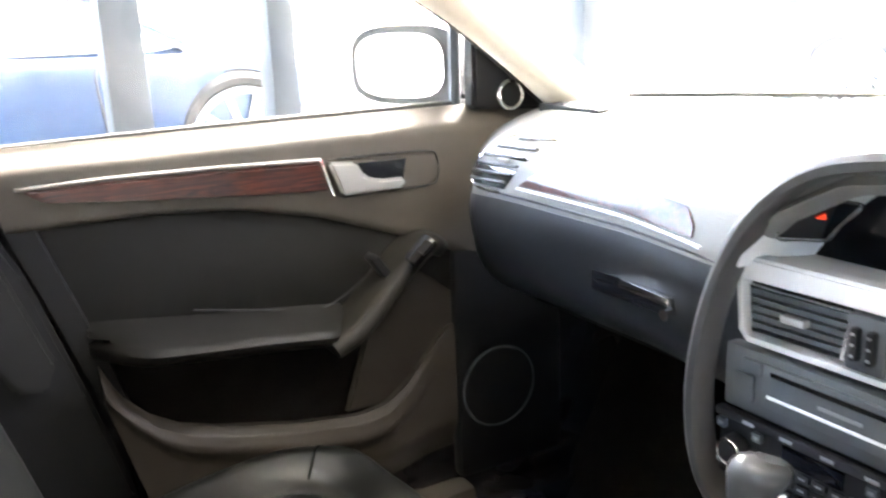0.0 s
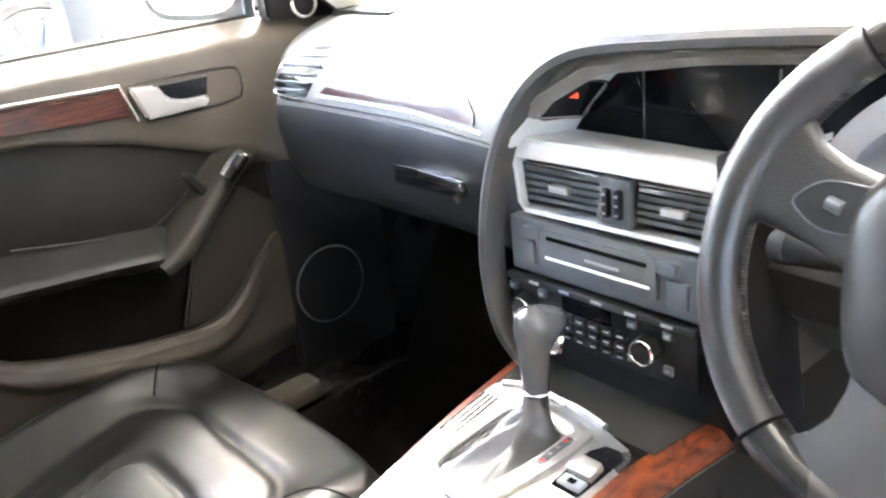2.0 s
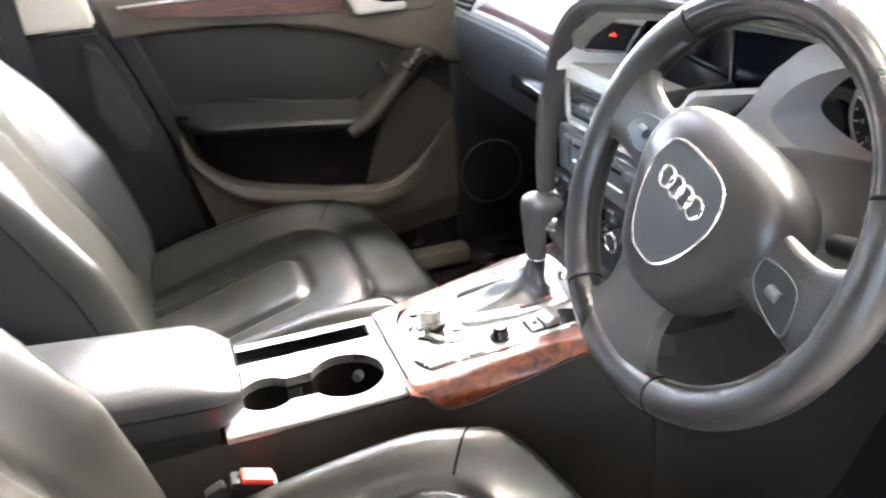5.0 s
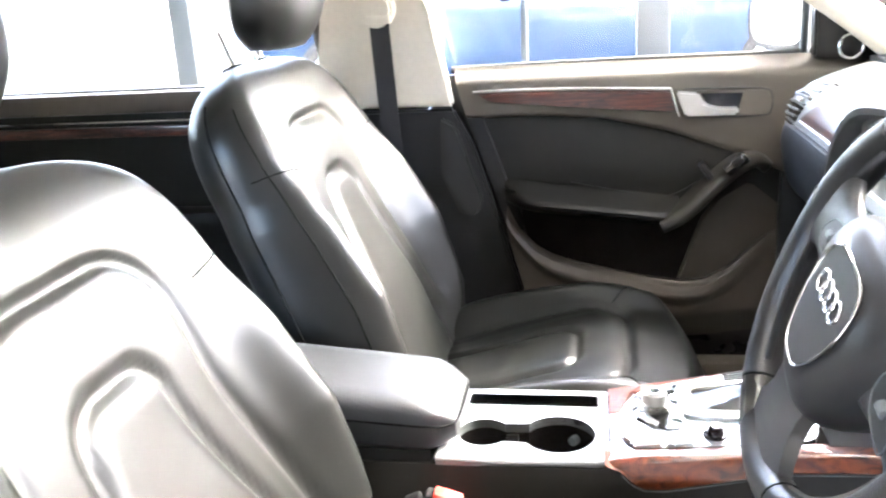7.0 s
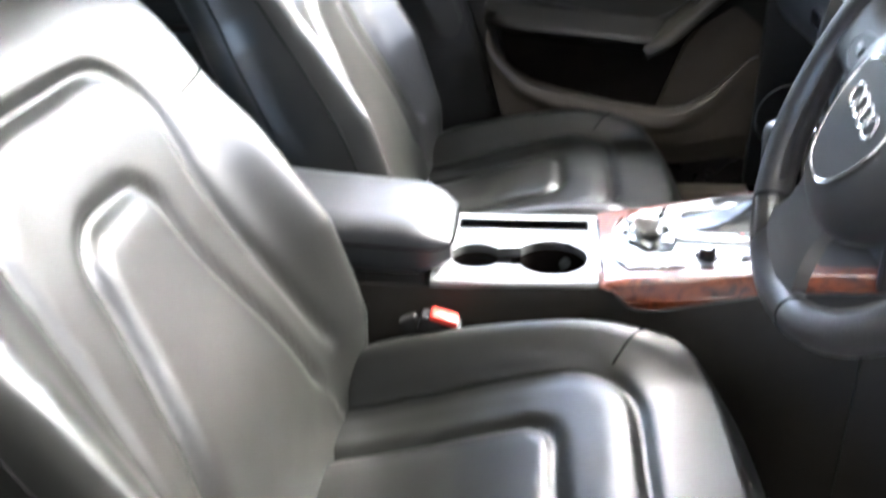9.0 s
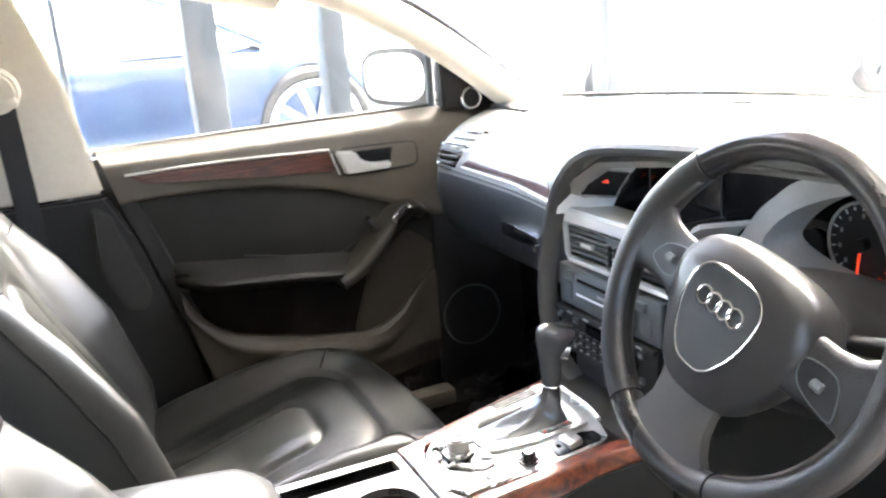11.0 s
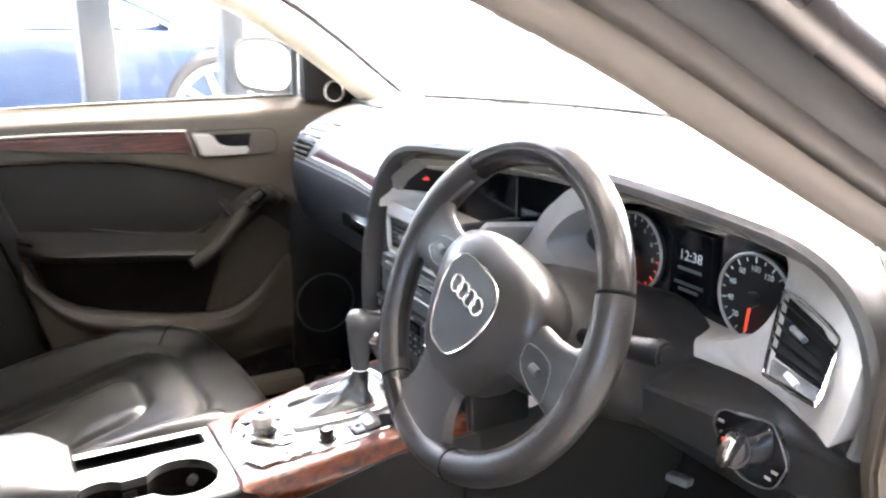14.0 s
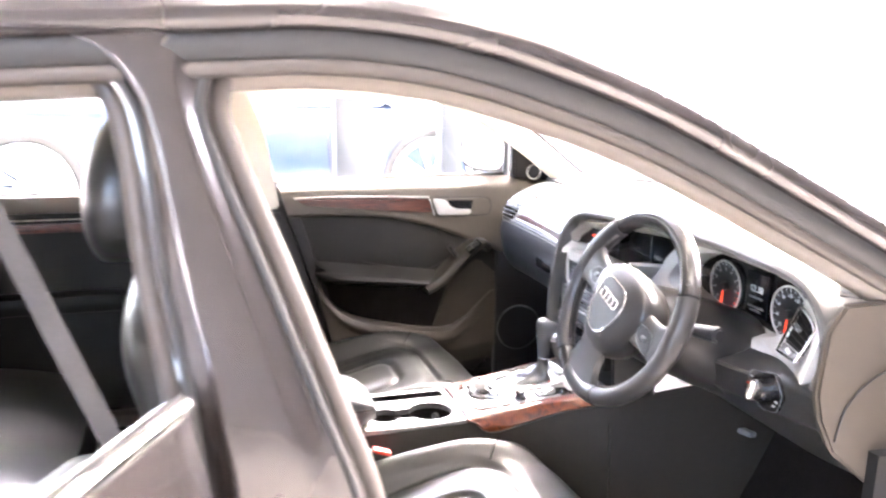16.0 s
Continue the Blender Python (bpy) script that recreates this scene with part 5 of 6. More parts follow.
for a0, a1 in ((146, 239), (301, 393)):
    pts = []
    for k in range(2 * (a1 - a0)):
        w = radians(a0 + k / 2)
        dz = 0.0035 if k % 2 else -0.0035
        pts.append(((RIMR - 0.0162) * math.cos(w), (RIMR - 0.0162) * math.sin(w), dz + 0.004))
    part("lacing", tube(pts, 0.0009, 4), LACE, wheel, "grey cross-stitched lacing inside the rim")


def hub_rings():
    half = [(0.0, 0.060), (0.040, 0.0575), (0.070, 0.045), (0.0845, 0.022), (0.084, 0.0), (0.074, -0.028), (0.060, -0.056), (0.044, -0.078), (0.022, -0.0885)]
    line = spline([(x, y, 0) for x, y in half] + [(0.0, -0.0905, 0)] + [(-x, y, 0) for x, y in half[:0:-1]], 72, True)
    out = []
    for k, z in ((0.78, -0.046), (0.92, -0.034), (0.985, -0.016), (1.0, -0.004), (0.995, 0.005), (0.965, 0.013), (0.90, 0.0190), (0.80, 0.0235), (0.66, 0.0272), (0.50, 0.0297), (0.36, 0.0308)):
        out.append([Vector((p.x * k, -0.006 + (p.y + 0.006) * k, z)) for p in line])
    return out


part("hub", skin(hub_rings()), HUBPAD, wheel, "charcoal padded hub", angle=60)
bo = [(0.044 * math.copysign(abs(math.cos(w)) ** 0.55, math.cos(w)) * (1.0 if math.sin(w) > 0 else 1 + 0.38 * math.sin(w)), (0.035 if math.sin(w) > 0 else 0.056) * math.copysign(abs(math.sin(w)) ** 0.7, math.sin(w)), 0.051) for w in [2 * math.pi * k / 48 for k in range(48)]]
em = part("badge_plate", plate([(x, y, 0.0290) for x, y, z in bo], (0, 0, 0.003), 0.001), HUBPAD, wheel, "dark badge shield")
part("badge_frame", tube([(x, y, 0.0320) for x, y, z in bo], 0.0012, 8, closed=True), CHROME, em, "chrome shield outline")
for k in range(4):
    part("badge_ring", ring((-0.0195 + 0.0135 * k, 0.004, 0.0330), (0, 0, 1), 0.0083, 0.0015, 32), CHROME, em, "chrome ring")
for sx in (-1, 1):
    sp = part("spoke", skin([[Vector((sx * x, y + dy, z + dz)) for dy, dz in [(w * math.copysign(abs(math.cos(q)) ** 0.6, math.cos(q)), 0.010 * math.copysign(abs(math.sin(q)) ** 0.8, math.sin(q))) for q in [2 * math.pi * k / 20 for k in range(20)]]] for x, y, z, w in ((0.05, 0.0, 0.006, 0.030), (0.080, 0.002, 0.002, 0.029), (0.10, 0.003, 0.0005, 0.028), (0.120, 0.005, 0.0, 0.030), (0.134, 0.010, 0.001, 0.036), (0.145, 0.012, 0.000, 0.046), (0.155, 0.013, -0.001, 0.056))]), PERF, wheel, "dark leather spoke with buttons", angle=70)
    ln = ((0.083, 0.011), (0.100, 0.0145), (0.115, 0.012), (0.123, 0.002), (0.1285, -0.019), (0.112, -0.0185), (0.094, -0.013), (0.084, -0.004)) if sx > 0 else ((0.072, 0.022), (0.090, 0.020), (0.107, 0.014), (0.117, 0.002), (0.117, -0.006), (0.098, -0.012), (0.080, -0.008), (0.072, 0.002))
    bz = [(sx * x, y, 0.0135 - 0.06 * (x - 0.08)) for x, y in ln]
    part("button_frame", tube(bz, 0.0006, 8, 48, closed=True), PLASTIC_GREY, sp, "grey outline of the buttons")
    part("button_pad", plate(bz, (0, 0, -0.006)), PLASTIC, sp)
    mx, my = sum(x for x, y in ln) / 8, sum(y for x, y in ln) / 8
    part("thumb_wheel", cyl((sx * (mx - 0.005), my, 0.0125), (sx * (mx + 0.005), my, 0.0120), 0.0045, seg=16), PLASTIC_GREY, sp)
    for dx, dy in ((-0.003, 0.009), (0.004, -0.010), (0.014, 0.001)):
        part("print_bar", box((sx * (mx + dx), my + dy, 0.0128 - 0.06 * (mx + dx - 0.08)), (0.005, 0.002, 0.001)), PLASTIC_GREY, sp)
lo = [(0.0, -0.066, 0.010, 0.042), (0.0, -0.088, 0.008, 0.036), (0.0, -0.108, 0.005, 0.037), (0.0, -0.124, 0.003, 0.044), (0.0, -0.136, 0.001, 0.055), (0.0, -0.146, 0.0, 0.066)]
LOWSPOKE = material("grey_wheel_leather", (0.040, 0.038, 0.036), 0.30, vary=0.15, scale=30, bump=0.05, bump_scale=500, fine="leather")
part("lower_spoke", skin([[Vector((x + dx, y, z + dz)) for dx, dz in ((-w, -0.008), (w, -0.008), (w, 0.004), (w * 0.5, 0.010), (-w * 0.5, 0.010), (-w, 0.004))] for x, y, z, w in lo]), LOWSPOKE, wheel, "grey wide lower spoke", angle=70)
col = thing("steering_column", "dark grey steering column shroud with stalks", "steering column")
back = WC - WN * 0.03
part("shroud", skin([[back - WN * d + WA * (w * math.cos(q)) + WB * (h * math.sin(q) - 0.01) for q in [2 * math.pi * k / 20 for k in range(20)]] for d, w, h in ((0.0, 0.058, 0.056), (0.02, 0.070, 0.064), (0.06, 0.080, 0.070), (0.12, 0.086, 0.074), (0.22, 0.090, 0.078))]), HUBPAD, col)
for sg in (1, -1):
    p0 = back - WN * 0.03 + WA * (0.05 * sg)
    p1 = Vector((0.527, -0.494, 0.904)) if sg > 0 else back - WN * 0.035 + WA * (0.145 * sg)
    st = part("stalk", tube([p0, p0.lerp(p1, 0.5), p1], lambda t: 0.007 + 0.006 * t, 14, 10), PLASTIC, col, "black control stalk")
    part("stalk_end", cyl(p1 - WA * 0.008 * sg, p1 + WA * 0.008 * sg, 0.0135, 0.012, 20, 0.003), PLASTIC, st)

# ---- inside mirror ----
rv = thing("rear_view_mirror", "black framed rear-view mirror under the roof", "mirror")
rc = Vector((0.478, 0.012, 1.232))
rn = Vector((-0.955, -0.245, -0.10)).normalized()
ra = Vector((0, 0, 1)).cross(rn).normalized()
rb = rn.cross(ra)
oval = lambda k, d: [rc + ra * (0.122 * k * math.copysign(abs(math.cos(w)) ** 0.45, math.cos(w))) + rb * (0.034 * k * math.copysign(abs(math.sin(w)) ** 0.55, math.sin(w))) + rn * d for w in [2 * math.pi * q / 40 for q in range(40)]]
part("shell", skin([oval(0.55, -0.035), oval(0.9, -0.022), oval(1.0, 0.0), oval(0.97, 0.005), oval(0.92, 0.004)]), PLASTIC, rv)
part("glass", plate(oval(0.92, 0.0045), rn * 0.001), MIRROR, rv, "silvered mirror glass")
part("stem", tube([rc - rn * 0.03, rc - rn * 0.07 + Vector((0, 0, 0.03)), Vector((0.50, 0.03, 1.29))], 0.012, 10, 8), PLASTIC, rv)


# ---- centre console ----
con = thing("centre_console", "centre console with cup holders, wood sides and silver control plate", "console")
CTOP = lambda x: interp(x, [-0.30, 0.05, 0.25, 0.30, 0.45, 0.58], [0.62, 0.622, 0.626, 0.634, 0.648, 0.664])
CD = lambda x: interp(x, [-0.30, 0.05, 0.25, 0.45, 0.52, 0.58], [0.080, 0.080, 0.086, 0.089, 0.102, 0.116])   # half width towards the driver
CP = lambda x: interp(x, [-0.30, 0.05, 0.25, 0.30, 0.36, 0.45, 0.58], [0.088, 0.098, 0.102, 0.104, 0.115, 0.130, 0.138])   # and towards the passenger
rows = []
for x in sorted([*np.linspace(-0.32, 0.04, 14), 0.060, 0.0745, *np.linspace(0.09, 0.235, 6), 0.2485, 0.2555, *np.linspace(0.28, 0.575, 12)]):
    t, d, p = CTOP(x) - 0.010, CD(x), CP(x)
    dip = 0.10 if 0.07 < x < 0.25 else 0.0
    rows.append([(x, -d - 0.018, 0.28), (x, -d - 0.012, 0.50), (x, -d - 0.003, t - 0.03), (x, -d + 0.006, t), (x, -d + 0.009, t), (x, -d + 0.010, t - dip), (x, p - 0.010, t - dip), (x, p - 0.009, t), (x, p - 0.006, t), (x, p + 0.002, t - 0.03), (x, p + 0.008, 0.50), (x, p + 0.012, 0.28)])
part("body", skin(rows), CONSIDE, con, "black console body")
part("tunnel", skin([[(x, -w, 0.26), (x, -w + 0.008, t - 0.05), (x, -w + 0.035, t), (x, w - 0.035, t), (x, w - 0.008, t - 0.05), (x, w, 0.26)] for x, w, t in ((0.55, 0.132, 0.64), (0.68, 0.150, 0.66), (0.82, 0.165, 0.68), (0.99, 0.175, 0.70))]), CONSIDE, con, "dark carpeted tunnel")


def stadium(x0, x1, y0, y1, z, r, n=6):
    out = []
    for cx, cy, a in ((x1 - r, y1 - r, 0), (x0 + r, y1 - r, 90), (x0 + r, y0 + r, 180), (x1 - r, y0 + r, 270)):
        for k in range(n + 1):
            w = radians(a + 90 * k / n)
            out.append((cx + r * math.cos(w), cy + r * math.sin(w), z))
    return out


def on_plate(x, y, up=0.0):
    """A point over the sloping top of the console."""
    return Vector((x, y, CTOP(x) + 0.003 + up))


def slab(pts, up, thick, bevel=0.0):
    """A flat piece that follows the slope of the console's top; pts are x, y."""
    return plate([on_plate(x, y, up) for x, y in pts], (0, 0, -thick), bevel)


# cup holder tray: a plate with two round wells joined by a slot, and a narrow coin tray
def tray():
    ty, cy = 0.624, -0.015
    hole = [(0.108 + 0.033 * math.cos(w), cy + 0.033 * math.sin(w), ty) for w in np.linspace(radians(42), radians(318), 30)]
    hole += [(0.201 + 0.045 * math.cos(w), cy + 0.045 * math.sin(w), ty) for w in np.linspace(radians(-148), radians(148), 34)]
    outer = []
    x0, x1, y0, y1 = 0.056, 0.262, -0.076, 0.0435
    for h in hole:
        d = Vector((h[0] - 0.155, h[1] - cy, 0))
        sx = ((x1 - 0.155) if d.x > 0 else (0.155 - x0)) / max(abs(d.x), 1e-5)
        sy = ((y1 - cy) if d.y > 0 else (cy - y0)) / max(abs(d.y), 1e-5)
        k = min(sx, sy)
        outer.append([0.155 + d.x * k, cy + d.y * k, ty])
    for cx in (x0, x1):
        for ey in (y0, y1):
            n = min(outer, key=lambda o: (o[0] - cx) ** 2 + (o[1] - ey) ** 2)
            n[0], n[1] = cx, ey
    tr = part("cup_tray", frame_plate(outer, hole, (0, 0, -0.012)), TRAYSILVER, con, "satin silver cup holder tray")
    H = [Vector(h) for h in hole]
    part("well", skin([H, [p + Vector((0, 0, -0.03)) for p in H], [p + Vector((0, 0, -0.09)) for p in H]], caps=False), CARPET, tr, "black cup well")
    part("well_floor", plate([p + Vector((0, 0, -0.09)) for p in H], (0, 0, -0.003)), CARPET, tr)
    for x, y in ((0.141, cy + 0.024), (0.141, cy - 0.025)):
        part("cup_grip", box((x, y, 0.594), (0.016, 0.012, 0.03), 0.003), PLASTIC, tr)
    part("cup_catch", cyl((0.222, cy + 0.032, 0.600), (0.216, cy + 0.024, 0.600), 0.006, seg=12), PLASTIC_GREY, tr)
    part("tray_edge", tube([(0.056, -0.077, 0.6215), (0.155, -0.0775, 0.6200), (0.262, -0.077, 0.6225)], 0.0035, 8, 16), TRAYSILVER, tr)
    o2 = stadium(0.046, 0.262, 0.0455, 0.104, ty, 0.004)
    i2 = stadium(0.078, 0.250, 0.058, 0.090, ty, 0.004)
    part("coin_frame", frame_plate(o2, i2, (0, 0, -0.012)), TRAYSILVER, tr)
    part("coin_well", plate([(x, y, z - 0.022) for x, y, z in i2], (0, 0, -0.003)), CARPET, tr)
    I2 = [Vector(p) for p in i2]
    part("coin_side", skin([I2, [p + Vector((0, 0, -0.024)) for p in I2]], caps=False), CARPET, tr)


tray()
# wood trim: a deep cheek with a ridge on the driver's side, a slim rim on the other
EDGE = lambda x: interp(x, [0.255, 0.272, 0.288, 0.30, 0.32, 0.345, 0.40, 0.46, 0.515, 0.565], [0.632, 0.622, 0.606, 0.6005, 0.600, 0.605, 0.617, 0.630, 0.638, 0.646])
rows, line = [], []
for x in sorted([*np.linspace(0.256, 0.30, 10), *np.linspace(0.31, 0.565, 18)]):
    t, d, e = CTOP(x), CD(x), EDGE(x)
    f = max(0.0, t - 0.004 - e)
    rows.append([(x, -d + 0.024, t + 0.001), (x, -d + 0.004, t + 0.0025), (x, -d - 0.001, t + 0.001), (x, -d - 0.004, t - 0.003), (x, -d - 0.008 * min(1, f / 0.03) - 0.003, e + f * 0.45), (x, -d - 0.010, e + min(0.003, f)), (x, -d - 0.007, e), (x, -d + 0.02, e + 0.004)])
    line.append((x, -d - 0.0098, e - 0.0004))
part("wood_cheek", skin(rows), WOODCON, con, "glossy orange-brown burl wood trim")
part("bright_line", tube(line[4:], 0.0007, 6), PLASTIC_GREY, con, "thin bright line below the wood")
rows = []
for x in np.linspace(0.262, 0.555, 20):
    t, p = CTOP(x), CP(x)
    rows.append([(x, p - 0.020, t + 0.001), (x, p + 0.001, t), (x, p + 0.005, t - 0.006), (x, p + 0.004, t - 0.020), (x, p - 0.02, t - 0.016)])
part("wood_cheek", skin(rows), WOODCON, con, "glossy orange-brown burl wood rim")
for y0, y1 in ((-0.078, -0.036), (0.030, 0.098)):
    m = 1 if y0 < 0 else -1
    a, b = (y0, y1) if m > 0 else (y1, y0)
    part("wood_corner", slab([(0.2635, a), (0.2635, b), (0.277, b), (0.281, mixed(b, a, 0.35)), (0.291, mixed(b, a, 0.72)), (0.306, a)], -0.0005, 0.008, 0.001), WOODCON, con, "burl wood corner behind the control plate")
# control plate, set with the controls
pts = spline([(0.280, -0.030, 0), (0.2765, -0.005, 0), (0.2765, 0.015, 0), (0.280, 0.036, 0), (0.290, 0.062, 0), (0.312, 0.084, 0), (0.36, 0.101, 0), (0.43, 0.116, 0), (0.485, 0.122, 0), (0.503, 0.112, 0), (0.508, 0.060, 0), (0.506, 0.0, 0), (0.497, -0.040, 0), (0.485, -0.066, 0), (0.45, -0.068, 0), (0.38, -0.067, 0), (0.32, -0.064, 0), (0.294, -0.052, 0)], 84, True)
part("control_plate", slab([(p.x, p.y) for p in pts], 0, 0.008), ALU, con, "brushed silver control plate")
part("plate_rear", slab([(0.2635, -0.034), (0.2635, 0.028), (0.280, 0.031), (0.280, -0.033)], -0.001, 0.006), TRAYSILVER, con)
bez = part("menu_bezel", slab([(0.292, 0.060), (0.300, 0.071), (0.343, 0.080), (0.352, 0.070), (0.354, 0.000), (0.346, -0.026), (0.330, -0.026), (0.294, 0.006)], 0.0015, 0.006, 0.001), PIANO, con, "dark faceted bezel of the menu controls")
for q in (((0.290, 0.046), (0.298, 0.055), (0.298, 0.032), (0.290, 0.028)), ((0.297, 0.066), (0.312, 0.071), (0.316, 0.058), (0.304, 0.054)), ((0.338, 0.058), (0.350, 0.066), (0.352, 0.040), (0.341, 0.042)), ((0.338, 0.012), (0.352, 0.016), (0.350, -0.010), (0.336, -0.004)), ((0.296, 0.010), (0.306, 0.014), (0.324, -0.014), (0.318, -0.020))):
    part("key", slab(q, 0.0045, 0.005, 0.0012), ALU, bez, "silver menu key")
mc = on_plate(0.319, 0.027)
ctl = part("menu_controller", cyl(mc, mc + Vector((0, 0, 0.009)), 0.0215, 0.0205, 6, 0.003), ALU, con, "six-sided silver menu controller")
part("dial_knob", cyl(mc + Vector((0, 0, 0.008)), mc + Vector((0, 0, 0.027)), 0.0150, 0.0140, 32, 0.003), SILVER, ctl, "silver turning knob")
part("dial_ring", ring(mc + Vector((0, 0, 0.0265)), (0, 0, 1), 0.0072, 0.0010, 28), PLASTIC_GREY, ctl)
part("dial_cap", cyl(mc + Vector((0, 0, 0.026)), mc + Vector((0, 0, 0.0282)), 0.006, seg=20), PIANO, ctl)
for x, y in ((0.306, -0.041), (0.342, -0.043), (0.306, -0.056), (0.342, -0.058)):
    part("key", slab([(x - 0.016, y - 0.006), (x + 0.016, y - 0.006), (x + 0.016, y + 0.006), (x - 0.016, y + 0.006)], 0.003, 0.005, 0.0012), ALU, con, "silver function key")
    part("key_mark", slab([(x - 0.006, y - 0.0012), (x + 0.006, y - 0.0012), (x + 0.006, y + 0.0012), (x - 0.006, y + 0.0012)], 0.0034, 0.0004), PIANO, con)
part("key_gap", slab([(0.286, -0.0505), (0.360, -0.0510), (0.360, -0.0490), (0.286, -0.0485)], 0.0006, 0.002), PIANO, con)
part("key_gap", slab([(0.3232, -0.062), (0.3248, -0.062), (0.3248, -0.036), (0.3232, -0.036)], 0.0006, 0.002), PIANO, con)
vk = on_plate(0.383, -0.045)
part("volume_ring", ring(vk + Vector((0, 0, 0.001)), (0, 0, 1), 0.0125, 0.0014, 28), PIANO, con)
vol = part("volume_knob", cyl(vk, vk + Vector((0, 0, 0.014)), 0.0105, 0.0098, 24, 0.002), PIANO, con, "black volume knob with silver top")
part("cap", cyl(vk + Vector((0, 0, 0.0138)), vk + Vector((0, 0, 0.0148)), 0.0055, seg=20), ALU, vol)
bsw = part("brake_bed", slab([(0.416, -0.028), (0.416, -0.060), (0.478, -0.063), (0.486, -0.054), (0.484, -0.038), (0.470, -0.029)], 0.0012, 0.006, 0.001), PIANO, con, "dark bed of the parking brake switch")
part("brake_tongue", box(on_plate(0.445, -0.045, 0.006), (0.020, 0.028, 0.010), 0.003, pose(0, 0, 0, 0, -14, 0)), ALU, bsw, "silver parking brake switch")
part("brake_key", slab([(0.420, -0.032), (0.420, -0.058), (0.434, -0.058), (0.434, -0.032)], 0.004, 0.004, 0.001), TRAYSILVER, bsw)
part("print_bar", slab([(0.424, -0.041), (0.424, -0.049), (0.430, -0.049), (0.430, -0.041)], 0.0044, 0.0005), PIANO, bsw)
for k in range(4):
    part("louvre", slab([(0.412, 0.096 + 0.0062 * k), (0.480, 0.0995 + 0.0062 * k), (0.480, 0.1022 + 0.0062 * k), (0.412, 0.0987 + 0.0062 * k)], 0.0008, 0.003), PLASTIC, con, "dark slit of the louvre strip")
part("plate_key", slab([(0.345, 0.090), (0.352, 0.093), (0.350, 0.086), (0.344, 0.083)], 0.002, 0.003), PIANO, con)
part("front_tray", sheet(lambda u, v: (mixed(0.500, 0.575, u), mixed(-CD(mixed(0.500, 0.575, u)) + 0.018, CP(mixed(0.500, 0.575, u)) - 0.010, v), CTOP(mixed(0.500, 0.575, u)) + 0.002 - 0.004 * math.sin(math.pi * u) * math.sin(math.pi * v)), 8, 16, (0, 0, -0.008)), GRABDARK, con, "dark taupe tray ahead of the lever")
part("bright_arc", tube([on_plate(0.500, 0.112, 0.002), on_plate(0.5095, 0.085, 0.003), on_plate(0.5105, 0.050, 0.003), on_plate(0.5085, 0.010, 0.003), on_plate(0.503, -0.022, 0.002)], 0.0036, 8, 30), ALU, con, "bright edge at the front of the plate")

# gear selector
gear = thing("gear_selector", "automatic gear lever with grey knob and leather boot", "gear lever")
go = [(0.352, 0.074), (0.348, 0.045), (0.352, 0.008), (0.372, -0.004), (0.420, -0.016), (0.478, -0.022), (0.490, -0.012), (0.495, 0.030), (0.492, 0.078), (0.470, 0.088), (0.40, 0.084)]
gi = [(0.370, 0.072), (0.367, 0.050), (0.370, 0.022), (0.385, 0.012), (0.425, 0.004), (0.468, 0.001), (0.477, 0.010), (0.480, 0.035), (0.478, 0.064), (0.464, 0.074), (0.41, 0.076)]
go, gi = (spline([(x, y, 0) for x, y in q], 66, True) for q in (go, gi))
part("surround", skin([[on_plate(p.x, p.y, 0) for p in go], [on_plate(p.x, p.y, 0.005) for p in go], [on_plate(*(a.lerp(b, 0.5)).xy, 0.0065) for a, b in zip(go, gi)], [on_plate(p.x, p.y, 0.004) for p in gi], [on_plate(p.x, p.y, -0.002) for p in gi]], caps=False), ALU, gear, "bright metal gate frame")
part("gate_strip", slab([(0.424, -0.0105), (0.424, -0.003), (0.468, -0.006), (0.468, -0.0135)], 0.0075, 0.002), PLASTIC_GREY, gear, "grey strip with position marks")
for k in range(4):
    part("position_mark", slab([(0.427 + 0.011 * k, -0.0095), (0.427 + 0.011 * k, -0.0055), (0.431 + 0.011 * k, -0.0060), (0.431 + 0.011 * k, -0.0100)], 0.0079, 0.0004), RED if k in (0, 3) else GREYINK, gear)
# boot: a leather wedge that rises from the rear of the gate to the neck of the lever
LX, LY = 0.461, 0.026
bo = []
for t in np.linspace(0, 1, 15):
    k = (1 - t) ** 2.1
    row = []
    for i, p in enumerate(gi):
        q = 2 * math.pi * i / len(gi)
        nx, ny = LX + 0.0115 * math.cos(math.atan2(p.y - LY, p.x - LX)), LY + 0.0115 * math.sin(math.atan2(p.y - LY, p.x - LX))
        far = max(0.0, (LX - p.x) / 0.09)
        z = 0.046 * t ** (1.5 + 0.5 * far) + 0.010 * math.sin(math.pi * t) * far
        fold = math.sin(math.pi * t) * (0.0035 * math.sin(3 * q + 4.5 * t) + 0.0018 * math.sin(7 * q - 5 * t))
        c = on_plate(mixed(nx, p.x, k), mixed(ny, p.y, k), 0)
        row.append((c.x + 0.4 * fold, c.y + fold, mixed(c.z, CTOP(LX) + 0.003, t) + z + 0.8 * fold))
    bo.append(row)
part("boot", skin(bo), BOOTLEATHER, gear, "creased shiny grey leather boot", angle=70)
gz = CTOP(LX) + 0.003
part("neck", cyl((LX, LY, gz + 0.020), (LX + 0.001, LY, gz + 0.053), 0.0125, 0.0118, 24, 0.001), PLASTIC, gear)
part("collar", ring((LX + 0.001, LY, gz + 0.050), (0, 0, 1), 0.0118, 0.0016, 28), CHROME, gear, "chrome collar")
kn = []
